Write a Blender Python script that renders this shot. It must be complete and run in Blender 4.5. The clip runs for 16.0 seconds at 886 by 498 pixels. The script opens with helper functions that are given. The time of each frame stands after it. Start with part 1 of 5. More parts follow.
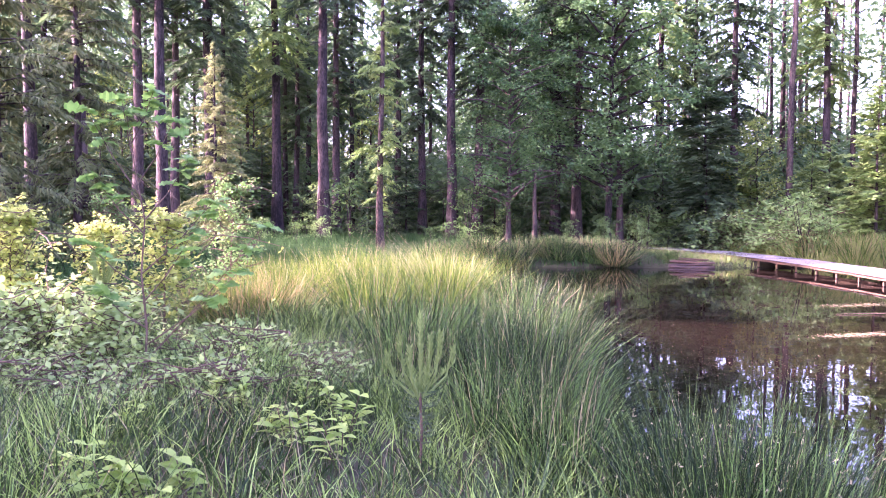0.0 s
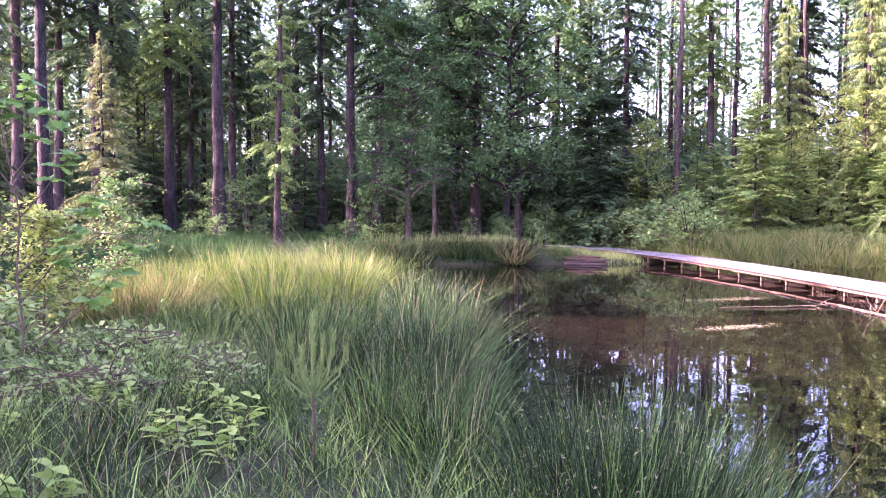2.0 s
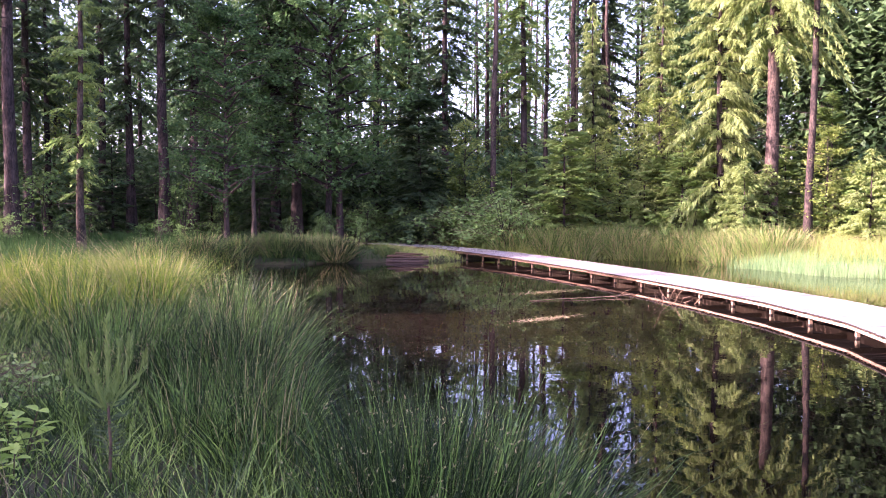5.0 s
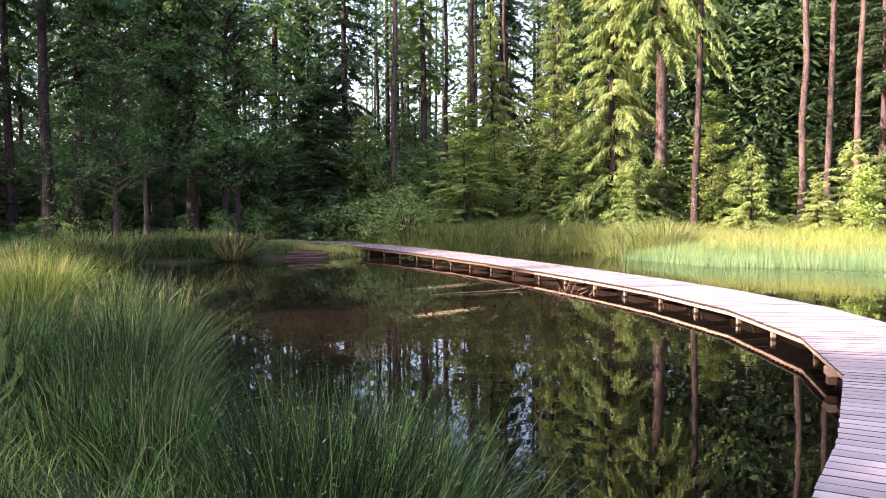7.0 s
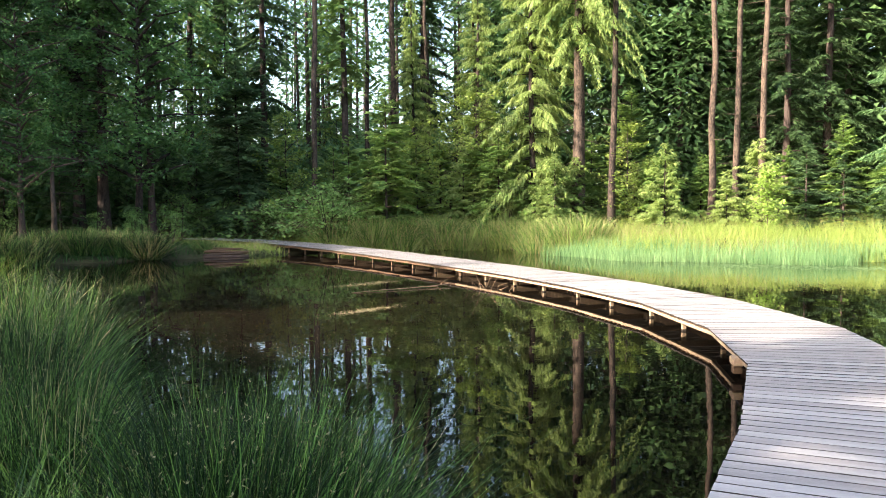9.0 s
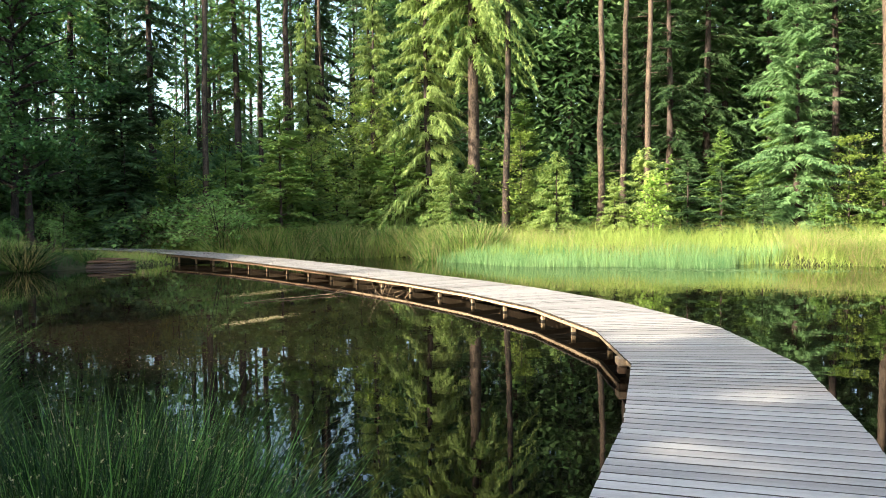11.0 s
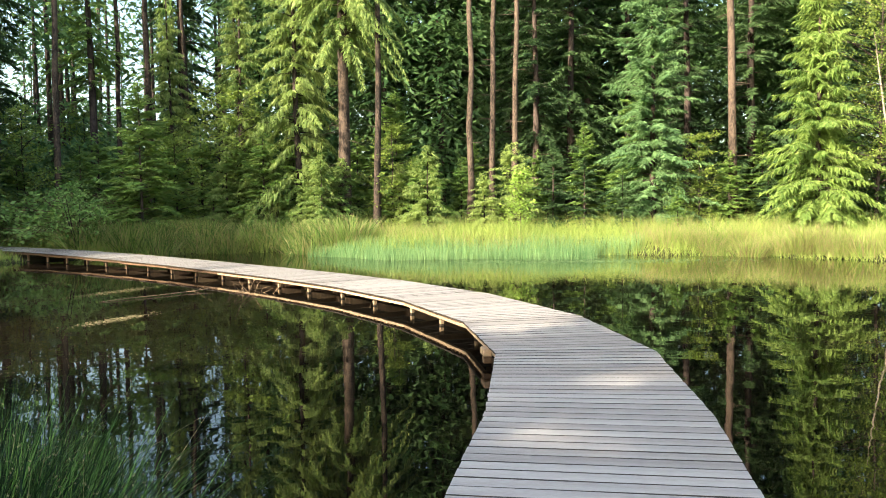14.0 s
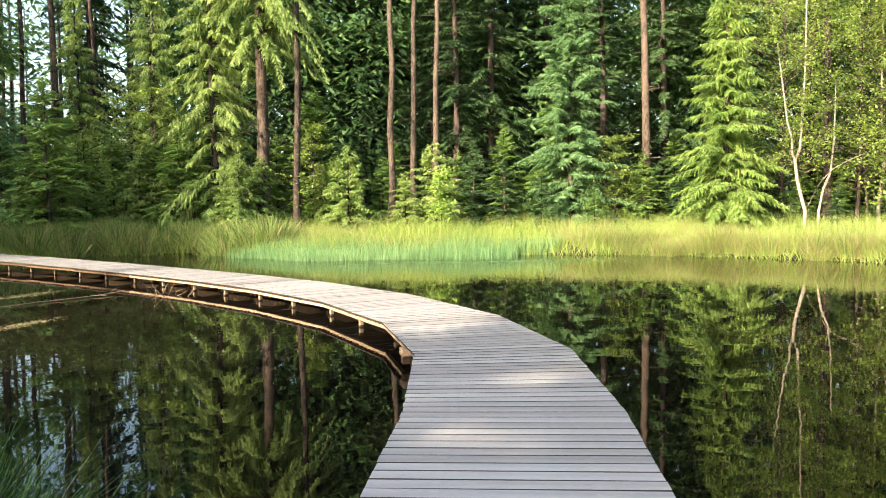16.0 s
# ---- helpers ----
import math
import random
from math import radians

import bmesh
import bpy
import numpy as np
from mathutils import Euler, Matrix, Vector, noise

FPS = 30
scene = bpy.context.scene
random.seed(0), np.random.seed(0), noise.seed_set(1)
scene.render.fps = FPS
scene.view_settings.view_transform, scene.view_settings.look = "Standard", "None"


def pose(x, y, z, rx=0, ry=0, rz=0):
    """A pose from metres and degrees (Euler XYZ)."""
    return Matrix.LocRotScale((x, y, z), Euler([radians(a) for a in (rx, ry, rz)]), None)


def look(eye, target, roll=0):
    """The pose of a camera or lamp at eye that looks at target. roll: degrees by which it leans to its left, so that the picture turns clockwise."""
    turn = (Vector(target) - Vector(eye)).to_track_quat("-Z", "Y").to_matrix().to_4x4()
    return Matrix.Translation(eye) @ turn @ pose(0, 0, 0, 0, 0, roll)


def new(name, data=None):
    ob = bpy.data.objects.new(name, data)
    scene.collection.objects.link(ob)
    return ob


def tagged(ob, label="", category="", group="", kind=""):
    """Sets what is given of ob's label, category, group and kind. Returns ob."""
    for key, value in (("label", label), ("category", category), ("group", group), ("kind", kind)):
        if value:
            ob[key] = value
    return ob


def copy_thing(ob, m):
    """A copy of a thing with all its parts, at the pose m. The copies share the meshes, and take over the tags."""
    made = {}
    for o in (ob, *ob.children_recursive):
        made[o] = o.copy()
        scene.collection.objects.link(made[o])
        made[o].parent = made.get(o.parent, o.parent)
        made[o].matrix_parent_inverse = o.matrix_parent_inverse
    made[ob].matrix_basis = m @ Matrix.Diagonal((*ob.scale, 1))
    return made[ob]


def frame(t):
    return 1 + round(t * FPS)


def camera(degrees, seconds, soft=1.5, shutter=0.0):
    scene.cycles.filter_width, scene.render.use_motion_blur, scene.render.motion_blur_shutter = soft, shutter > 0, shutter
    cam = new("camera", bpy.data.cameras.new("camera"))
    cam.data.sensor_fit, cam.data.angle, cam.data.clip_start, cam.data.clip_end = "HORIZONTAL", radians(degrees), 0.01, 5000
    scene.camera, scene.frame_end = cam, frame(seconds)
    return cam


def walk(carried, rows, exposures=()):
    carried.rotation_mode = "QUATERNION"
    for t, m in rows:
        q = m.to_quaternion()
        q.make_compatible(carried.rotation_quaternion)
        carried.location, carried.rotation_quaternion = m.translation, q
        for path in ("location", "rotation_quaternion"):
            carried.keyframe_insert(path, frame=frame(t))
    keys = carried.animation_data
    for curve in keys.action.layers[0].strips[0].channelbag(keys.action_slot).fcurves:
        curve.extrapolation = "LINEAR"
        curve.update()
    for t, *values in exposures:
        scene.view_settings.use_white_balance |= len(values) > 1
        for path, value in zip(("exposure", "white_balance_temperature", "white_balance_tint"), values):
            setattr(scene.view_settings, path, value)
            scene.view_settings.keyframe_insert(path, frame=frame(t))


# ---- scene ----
# camera: standing on the boardwalk, turning to the right
cam = camera(57.95, 16.0, 1.0)
EYE = 1.74
ROWS = [
    (0.0, 0.027, 0.504, 0.011, -0.00, -2.45, -0.33),
    (0.5, 0.042, 0.504, 0.011, -2.09, -2.58, -0.37),
    (1.0, 0.055, 0.503, 0.011, -3.97, -2.52, -0.48),
    (1.5, 0.065, 0.502, 0.011, -5.52, -2.41, -0.54),
    (2.0, 0.076, 0.500, 0.011, -7.05, -2.54, -0.43),
    (2.5, 0.088, 0.498, 0.011, -8.82, -2.54, -0.34),
    (3.0, 0.105, 0.494, 0.010, -11.03, -2.58, -0.25),
    (3.5, 0.123, 0.489, 0.010, -13.39, -2.62, -0.30),
    (4.0, 0.139, 0.484, 0.010, -15.49, -2.66, -0.20),
    (6.5, 0.210, 0.451, 0.007, -25.07, -2.69, -0.11),
    (7.0, 0.221, 0.445, 0.006, -26.51, -2.92, 0.19),
    (7.5, 0.229, 0.440, 0.005, -27.61, -3.05, 0.35),
    (8.0, 0.240, 0.434, 0.004, -29.05, -3.16, 0.20),
    (8.5, 0.251, 0.428, 0.004, -30.50, -3.29, 0.24),
    (9.0, 0.263, 0.421, 0.003, -32.01, -3.15, 0.34),
    (11.5, 0.332, 0.376, -0.002, -40.98, -2.72, 0.65),
    (12.0, 0.344, 0.368, -0.003, -42.52, -2.80, 0.71),
    (12.5, 0.356, 0.361, -0.004, -44.06, -2.87, 0.64),
    (13.0, 0.368, 0.353, -0.005, -45.59, -3.03, 0.64),
    (13.5, 0.379, 0.347, -0.007, -46.93, -3.19, 0.66),
    (14.0, 0.390, 0.340, -0.008, -48.29, -3.23, 0.71),
    (14.5, 0.401, 0.334, -0.009, -49.71, -3.30, 0.73),
    (15.0, 0.411, 0.329, -0.010, -50.87, -3.39, 0.77),
    (15.5, 0.422, 0.324, -0.011, -52.18, -3.41, 0.71),
    (16.0, 0.435, 0.317, -0.012, -53.83, -3.25, 0.67),
]
walk(cam, [(t, pose(x, y, EYE + z, 90 + pitch, roll, yaw)) for t, x, y, z, yaw, pitch, roll in ROWS],
     [(0.0, 3.48, 5850, 80), (2.0, 3.15, 5800, 75), (3.5, 2.86, 5750, 72), (6.5, 2.08, 6400, 48), (9.0, 1.96, 6450, 12), (12.0, 1.65, 6600, 2), (16.0, 1.73, 6850, 6)])

# ---- light ----
SUN_AZ, SUN_EL = -86.0, 24.0
world = bpy.data.worlds.new("sky")
scene.world = world
world.use_nodes = True
wn = world.node_tree.nodes
sky = wn.new("ShaderNodeTexSky")
sky.sky_type, sky.sun_disc = "NISHITA", False
sky.sun_elevation, sky.sun_rotation = radians(SUN_EL), radians(SUN_AZ)
sky.dust_density = 3.5
wn["Background"].inputs["Strength"].default_value = 0.19
world.node_tree.links.new(sky.outputs[0], wn["Background"].inputs["Color"])
sun_data = bpy.data.lights.new("sun", "SUN")
sun_data.energy, sun_data.angle, sun_data.color = 5.0, radians(0.6), (1.0, 0.88, 0.70)
sun = new("sun", sun_data)
sa, se = radians(SUN_AZ), radians(SUN_EL)
SUN_DIR = Vector((math.sin(sa) * math.cos(se), math.cos(sa) * math.cos(se), math.sin(se)))
sun.matrix_world = look(SUN_DIR * 60, (0, 0, 0))


# ---- materials ----
def node_material(name):
    m = bpy.data.materials.new(name)
    m.use_nodes = True
    return m, m.node_tree.nodes, m.node_tree.links


def varied(name, low, high, rough=0.7, scale=6.0, fine=60.0, bump=0.3, distance=0.01, stretch=(1, 1, 1), spec=0.3, island=0.0, random_by=0.0, sharp=0.2):
    """A surface whose colour wanders between low and high at two scales, with relief."""
    m, n, k = node_material(name)
    p = n["Principled BSDF"]
    p.inputs["Roughness"].default_value = rough
    p.inputs["Specular IOR Level"].default_value = spec
    co = n.new("ShaderNodeTexCoord")
    mp = n.new("ShaderNodeMapping")
    mp.inputs["Scale"].default_value = stretch
    k.new(co.outputs["Object"], mp.inputs["Vector"])
    a, b = n.new("ShaderNodeTexNoise"), n.new("ShaderNodeTexNoise")
    a.inputs["Scale"].default_value, a.inputs["Detail"].default_value = scale, 4
    b.inputs["Scale"].default_value, b.inputs["Detail"].default_value = fine, 3
    for t in (a, b):
        k.new(mp.outputs[0], t.inputs["Vector"])
    mix = n.new("ShaderNodeMath")
    mix.operation = "MULTIPLY_ADD"
    mix.inputs[1].default_value = 0.55
    k.new(a.outputs["Fac"], mix.inputs[0])
    half = n.new("ShaderNodeMath")
    half.operation = "MULTIPLY"
    half.inputs[1].default_value = 0.45
    k.new(b.outputs["Fac"], half.inputs[0])
    k.new(half.outputs[0], mix.inputs[2])
    fac = mix.outputs[0]
    if island or random_by:
        g = n.new("ShaderNodeNewGeometry") if island else n.new("ShaderNodeObjectInfo")
        add = n.new("ShaderNodeMath")
        add.operation = "MULTIPLY_ADD"
        add.inputs[1].default_value = island or random_by
        k.new(g.outputs["Random Per Island" if island else "Random"], add.inputs[0])
        k.new(fac, add.inputs[2])
        sub = n.new("ShaderNodeMath")
        sub.operation = "SUBTRACT"
        sub.inputs[1].default_value = (island or random_by) / 2
        k.new(add.outputs[0], sub.inputs[0])
        fac = sub.outputs[0]
    ramp = n.new("ShaderNodeValToRGB")
    ramp.color_ramp.elements[0].position, ramp.color_ramp.elements[1].position = 0.5 - sharp, 0.5 + sharp
    ramp.color_ramp.elements[0].color, ramp.color_ramp.elements[1].color = (*low, 1), (*high, 1)
    k.new(fac, ramp.inputs[0])
    k.new(ramp.outputs[0], p.inputs["Base Color"])
    if bump:
        bp = n.new("ShaderNodeBump")
        bp.inputs["Strength"].default_value, bp.inputs["Distance"].default_value = bump, distance
        k.new(fac, bp.inputs["Height"])
        k.new(bp.outputs[0], p.inputs["Normal"])
    return m


def leafy(name, low, high, through_light=0.4, rough=0.55, patch=0.5, each=0.6, top=1.2, mid=None, shine=0.25):
    """Leaves or blades: each piece has its own tint, tints drift over patches, and light comes through."""
    m, n, k = node_material(name)
    p, out = n["Principled BSDF"], n["Material Output"]
    p.inputs["Roughness"].default_value = rough
    p.inputs["Specular IOR Level"].default_value = shine
    g, ob, co = n.new("ShaderNodeNewGeometry"), n.new("ShaderNodeObjectInfo"), n.new("ShaderNodeTexCoord")
    t = n.new("ShaderNodeTexNoise")
    t.inputs["Scale"].default_value = patch
    k.new(g.outputs["Position"], t.inputs["Vector"])
    s1 = n.new("ShaderNodeMath")
    s1.operation = "MULTIPLY_ADD"
    s1.inputs[1].default_value = each
    k.new(g.outputs["Random Per Island"], s1.inputs[0])
    s2 = n.new("ShaderNodeMath")
    s2.operation = "MULTIPLY_ADD"
    s2.inputs[1].default_value = 0.3
    k.new(ob.outputs["Random"], s2.inputs[0])
    k.new(t.outputs["Fac"], s2.inputs[2])
    k.new(s2.outputs[0], s1.inputs[2])
    ramp = n.new("ShaderNodeValToRGB")
    ramp.color_ramp.elements[0].position, ramp.color_ramp.elements[1].position = 0.4, 1.0
    ramp.color_ramp.elements[0].color, ramp.color_ramp.elements[1].color = (*low, 1), (*high, 1)
    for at, share in mid or ():
        stop = ramp.color_ramp.elements.new(at)
        stop.color = tuple(a + (b - a) * share for a, b in zip((*low, 1), (*high, 1)))
    half = n.new("ShaderNodeMath")
    half.operation = "MULTIPLY"
    half.inputs[1].default_value = 1 / top
    k.new(s1.outputs[0], half.inputs[0])
    k.new(half.outputs[0], ramp.inputs[0])
    k.new(ramp.outputs[0], p.inputs["Base Color"])
    tr = n.new("ShaderNodeBsdfTranslucent")
    k.new(ramp.outputs[0], tr.inputs["Color"])
    mx = n.new("ShaderNodeMixShader")
    mx.inputs[0].default_value = through_light
    k.new(p.outputs[0], mx.inputs[1])
    k.new(tr.outputs[0], mx.inputs[2])
    k.new(mx.outputs[0], out.inputs["Surface"])
    return m


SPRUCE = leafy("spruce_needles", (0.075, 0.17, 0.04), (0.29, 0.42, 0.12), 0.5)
# darker copy of the spruce needles, with the wood's shade in the colour
DARKSPRUCE = leafy("shaded_spruce_needles", (0.026, 0.06, 0.026), (0.10, 0.17, 0.066), 0.38)
LARCH = leafy("larch_needles", (0.12, 0.21, 0.05), (0.35, 0.46, 0.13), 0.5)
REEDGREEN = leafy("larch_blue_needles", (0.06, 0.14, 0.06), (0.20, 0.33, 0.14), 0.42)
FARGREEN = leafy("far_boughs", (0.045, 0.11, 0.04), (0.16, 0.27, 0.10), 0.45)
PINE = leafy("pine_needles", (0.03, 0.06, 0.03), (0.08, 0.13, 0.05), 0.3)
OAKLIGHT = leafy("young_oak_leaves", (0.09, 0.22, 0.045), (0.20, 0.38, 0.085), 0.5)
CANDLE = leafy("pine_candles", (0.12, 0.20, 0.05), (0.24, 0.34, 0.10), 0.35)
PALESPRUCE = leafy("pale_spruce_needles", (0.065, 0.10, 0.03), (0.19, 0.225, 0.08), 0.4)
# brighter copy of the spruce needles, with sunlight put into the colour
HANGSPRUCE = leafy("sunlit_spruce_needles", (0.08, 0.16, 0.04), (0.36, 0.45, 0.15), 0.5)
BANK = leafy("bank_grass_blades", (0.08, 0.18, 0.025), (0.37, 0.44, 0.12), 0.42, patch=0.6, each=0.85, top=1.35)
OAK = leafy("oak_leaves", (0.032, 0.095, 0.032), (0.12, 0.24, 0.07), 0.38)
FREESPRUCE = leafy("free_spruce_needles", (0.05, 0.11, 0.045), (0.20, 0.31, 0.12), 0.4)
BIRCHLEAF = leafy("birch_leaves", (0.12, 0.20, 0.04), (0.31, 0.40, 0.095), 0.5)
BRAMBLE = leafy("bramble_leaves", (0.04, 0.11, 0.028), (0.15, 0.28, 0.075), 0.4)
# lighter copy of the bramble leaves: sun and sheen painted into the tint
NEARBRAMBLE = leafy("sunlit_bramble_leaves", (0.09, 0.19, 0.04), (0.34, 0.48, 0.15), 0.5, 0.45)
SEED = leafy("rush_seed_heads", (0.12, 0.11, 0.05), (0.34, 0.31, 0.17), 0.2)
UNDER = leafy("undergrowth_leaves", (0.10, 0.21, 0.055), (0.27, 0.43, 0.13), 0.45)
FRESH = leafy("fresh_leaves", (0.19, 0.34, 0.06), (0.38, 0.53, 0.12), 0.5)
# near-black to bright ramps: dark between stems and glints put into blade tints
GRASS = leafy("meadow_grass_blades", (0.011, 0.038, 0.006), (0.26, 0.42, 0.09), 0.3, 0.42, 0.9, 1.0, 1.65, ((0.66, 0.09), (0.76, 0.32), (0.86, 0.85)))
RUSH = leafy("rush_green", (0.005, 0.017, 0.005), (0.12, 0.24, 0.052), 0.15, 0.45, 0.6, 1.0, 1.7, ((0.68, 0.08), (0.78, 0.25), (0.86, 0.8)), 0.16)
# shade of the overhanging trees is put into this grass colour
WOODGRASS = leafy("shade_dark_grass_blades", (0.008, 0.03, 0.009), (0.055, 0.13, 0.035), 0.15, 0.7, 0.9, 1.0, 1.65, shine=0.06)
SUNLEAF = leafy("sunlit_sapling_leaves", (0.15, 0.24, 0.04), (0.42, 0.50, 0.12), 0.5)
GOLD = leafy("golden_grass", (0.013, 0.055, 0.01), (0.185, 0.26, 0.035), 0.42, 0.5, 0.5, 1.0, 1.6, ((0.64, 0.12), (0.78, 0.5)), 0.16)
REED = leafy("reed_blades", (0.10, 0.22, 0.085), (0.35, 0.51, 0.23), 0.45)
BANKRUSH = leafy("bank_rush_blades", (0.03, 0.09, 0.015), (0.26, 0.36, 0.10), 0.35, 0.5, 0.7, 1.0, 1.6, ((0.66, 0.15), (0.78, 0.7)))
STRAW = leafy("dry_straw", (0.17, 0.142, 0.06), (0.41, 0.345, 0.175), 0.35)
RUSSET = leafy("russet_straw", (0.16, 0.12, 0.04), (0.40, 0.31, 0.12), 0.35)
BARK = varied("spruce_bark", (0.018, 0.013, 0.012), (0.085, 0.06, 0.052), 0.9, 5.0, 26.0, 1.0, 0.05, (1, 1, 0.3), random_by=0.15, sharp=0.1)
PINEBARK = varied("pine_bark", (0.018, 0.013, 0.011), (0.105, 0.074, 0.056), 0.9, 4.0, 22.0, 1.0, 0.05, (1, 1, 0.45), random_by=0.12, sharp=0.1)
BIRCHBARK = varied("birch_bark", (0.10, 0.08, 0.06), (0.40, 0.34, 0.28), 0.8, 4.0, 14.0, 0.4, 0.01, (1, 1, 3))
DECK = varied("weathered_deck_boards", (0.215, 0.19, 0.182), (0.425, 0.398, 0.382), 0.55, 1.6, 40.0, 0.6, 0.004, (0.5, 5, 1), random_by=0.2, sharp=0.19)
# board edges: shade of the gaps put into the colour, along with dirt
EDGE = varied("dirt_and_gap_shade", (0.02, 0.016, 0.013), (0.06, 0.048, 0.04), 0.9, 4.0, 30.0, 0.3, 0.004)
# dark, pale and brown copies of one timber, with sun and shade in the colour
BEAM = varied("dark_beam_timber", (0.06, 0.035, 0.02), (0.15, 0.09, 0.055), 0.8, 2.0, 40.0, 0.4, 0.005, (1, 1, 1), random_by=0.3)
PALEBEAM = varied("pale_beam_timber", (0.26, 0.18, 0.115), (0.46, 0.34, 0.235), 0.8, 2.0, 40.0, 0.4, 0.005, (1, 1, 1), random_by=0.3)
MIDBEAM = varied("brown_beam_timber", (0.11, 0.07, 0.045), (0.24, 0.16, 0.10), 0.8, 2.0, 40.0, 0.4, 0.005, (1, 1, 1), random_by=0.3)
WETWOOD = varied("wet_dark_timber", (0.03, 0.018, 0.012), (0.09, 0.055, 0.035), 0.5, 3.0, 30.0, 0.4, 0.005)
SOIL = varied("forest_floor", (0.018, 0.022, 0.007), (0.06, 0.055, 0.02), 0.95, 0.6, 9.0, 0.8, 0.08)
SAND = varied("sandy_path", (0.25, 0.19, 0.13), (0.45, 0.36, 0.26), 0.95, 1.0, 12.0, 0.5, 0.03)
DEADWOOD = varied("bleached_dead_wood", (0.14, 0.09, 0.05), (0.36, 0.24, 0.15), 0.85, 8.0, 40.0, 0.3, 0.004)
TWIG = varied("twig_bark", (0.05, 0.035, 0.022), (0.16, 0.105, 0.065), 0.85, 8.0, 40.0, 0.3, 0.004)


def water_material():
    m, n, k = node_material("pond_water")
    p = n["Principled BSDF"]
    p.inputs["Roughness"].default_value = 0.015
    p.inputs["IOR"].default_value = 1.33
    p.inputs["Specular IOR Level"].default_value = 0.5
    co, t, r = n.new("ShaderNodeTexCoord"), n.new("ShaderNodeTexNoise"), n.new("ShaderNodeValToRGB")
    t.inputs["Scale"].default_value, t.inputs["Detail"].default_value = 0.35, 4
    k.new(co.outputs["Object"], t.inputs["Vector"])
    # muddy shallows in the middle of the pond's shady end
    far = n.new("ShaderNodeVectorMath")
    far.operation = "DISTANCE"
    far.inputs[1].default_value = (4.5, 14.5, 0)
    k.new(co.outputs["Object"], far.inputs[0])
    rng_ = n.new("ShaderNodeMapRange")
    rng_.inputs["From Min"].default_value, rng_.inputs["From Max"].default_value = 2.0, 8.5
    rng_.inputs["To Min"].default_value, rng_.inputs["To Max"].default_value = 1.0, 0.0
    k.new(far.outputs["Value"], rng_.inputs["Value"])
    mul = n.new("ShaderNodeMath")
    mul.operation = "MULTIPLY"
    k.new(rng_.outputs[0], mul.inputs[0])
    k.new(t.outputs["Fac"], mul.inputs[1])
    k.new(mul.outputs[0], r.inputs[0])
    r.color_ramp.elements[0].position, r.color_ramp.elements[1].position = 0.05, 0.5
    r.color_ramp.elements[0].color, r.color_ramp.elements[1].color = (0.003, 0.0025, 0.0018, 1), (0.012, 0.009, 0.0055, 1)
    k.new(r.outputs[0], p.inputs["Base Color"])
    w = n.new("ShaderNodeTexNoise")
    w.inputs["Scale"].default_value, w.inputs["Detail"].default_value = 1.4, 3
    b = n.new("ShaderNodeBump")
    b.inputs["Strength"].default_value, b.inputs["Distance"].default_value = 0.10, 0.02
    k.new(co.outputs["Object"], w.inputs["Vector"])
    k.new(w.outputs["Fac"], b.inputs["Height"])
    k.new(b.outputs[0], p.inputs["Normal"])
    return m


WATER = water_material()


# ---- mesh helpers ----


def mesh_from(name, verts, faces, mats, index=None, smooth=False):
    """A mesh from an (n, 3) array and faces of one size (m, 3 or 4)."""
    verts, faces = np.asarray(verts, np.float32), np.asarray(faces, np.int32)
    me = bpy.data.meshes.new(name)
    size = faces.shape[1]
    me.vertices.add(len(verts))
    me.vertices.foreach_set("co", verts.ravel())
    me.loops.add(faces.size)
    me.loops.foreach_set("vertex_index", faces.ravel())
    me.polygons.add(len(faces))
    me.polygons.foreach_set("loop_start", np.arange(len(faces), dtype=np.int32) * size)
    if index is not None:
        me.polygons.foreach_set("material_index", np.asarray(index, np.int32))
    me.polygons.foreach_set("use_smooth", np.full(len(faces), smooth))
    for m in mats if isinstance(mats, (list, tuple)) else [mats]:
        me.materials.append(m)
    me.update(calc_edges=True)
    return me


def child(name, me, parent, label=""):
    ob = new(name, me)
    ob.parent = parent
    if label:
        ob["label"] = label
    return ob


def part(name, bm, material, parent, label=""):
    me = bpy.data.meshes.new(name)
    bm.to_mesh(me)
    bm.free()
    me.materials.append(material)
    return child(name, me, parent, label)


def box_bm(sx, sy, sz, bevel=0.004, at=(0, 0, 0)):
    bm = bmesh.new()
    bmesh.ops.create_cube(bm, size=1)
    bmesh.ops.scale(bm, vec=(sx, sy, sz), verts=bm.verts)
    if bevel:
        bmesh.ops.bevel(bm, geom=bm.edges[:], offset=bevel, segments=1, affect="EDGES")
    bmesh.ops.translate(bm, vec=at, verts=bm.verts)
    return bm


def tube(points, radii, sides=8):
    """Verts and quads of a tapered tube along points."""
    pts = np.asarray(points, float)
    radii = np.asarray(radii, float)
    tan = np.gradient(pts, axis=0)
    tan /= np.linalg.norm(tan, axis=1)[:, None] + 1e-9
    ref = np.where(np.abs(tan[:, 2:3]) > 0.9, [[1.0, 0, 0]], [[0, 0, 1.0]])
    u = np.cross(tan, ref)
    u /= np.linalg.norm(u, axis=1)[:, None]
    v = np.cross(tan, u)
    a = np.arange(sides) / sides * 2 * np.pi
    ring = (np.cos(a)[None, :, None] * u[:, None] + np.sin(a)[None, :, None] * v[:, None]) * radii[:, None, None]
    verts = (pts[:, None] + ring).reshape(-1, 3)
    i, j = np.meshgrid(np.arange(len(pts) - 1), np.arange(sides), indexing="ij")
    nx = (j + 1) % sides
    f = np.stack([i * sides + j, i * sides + nx, (i + 1) * sides + nx, (i + 1) * sides + j], -1).reshape(-1, 4)
    return verts, f


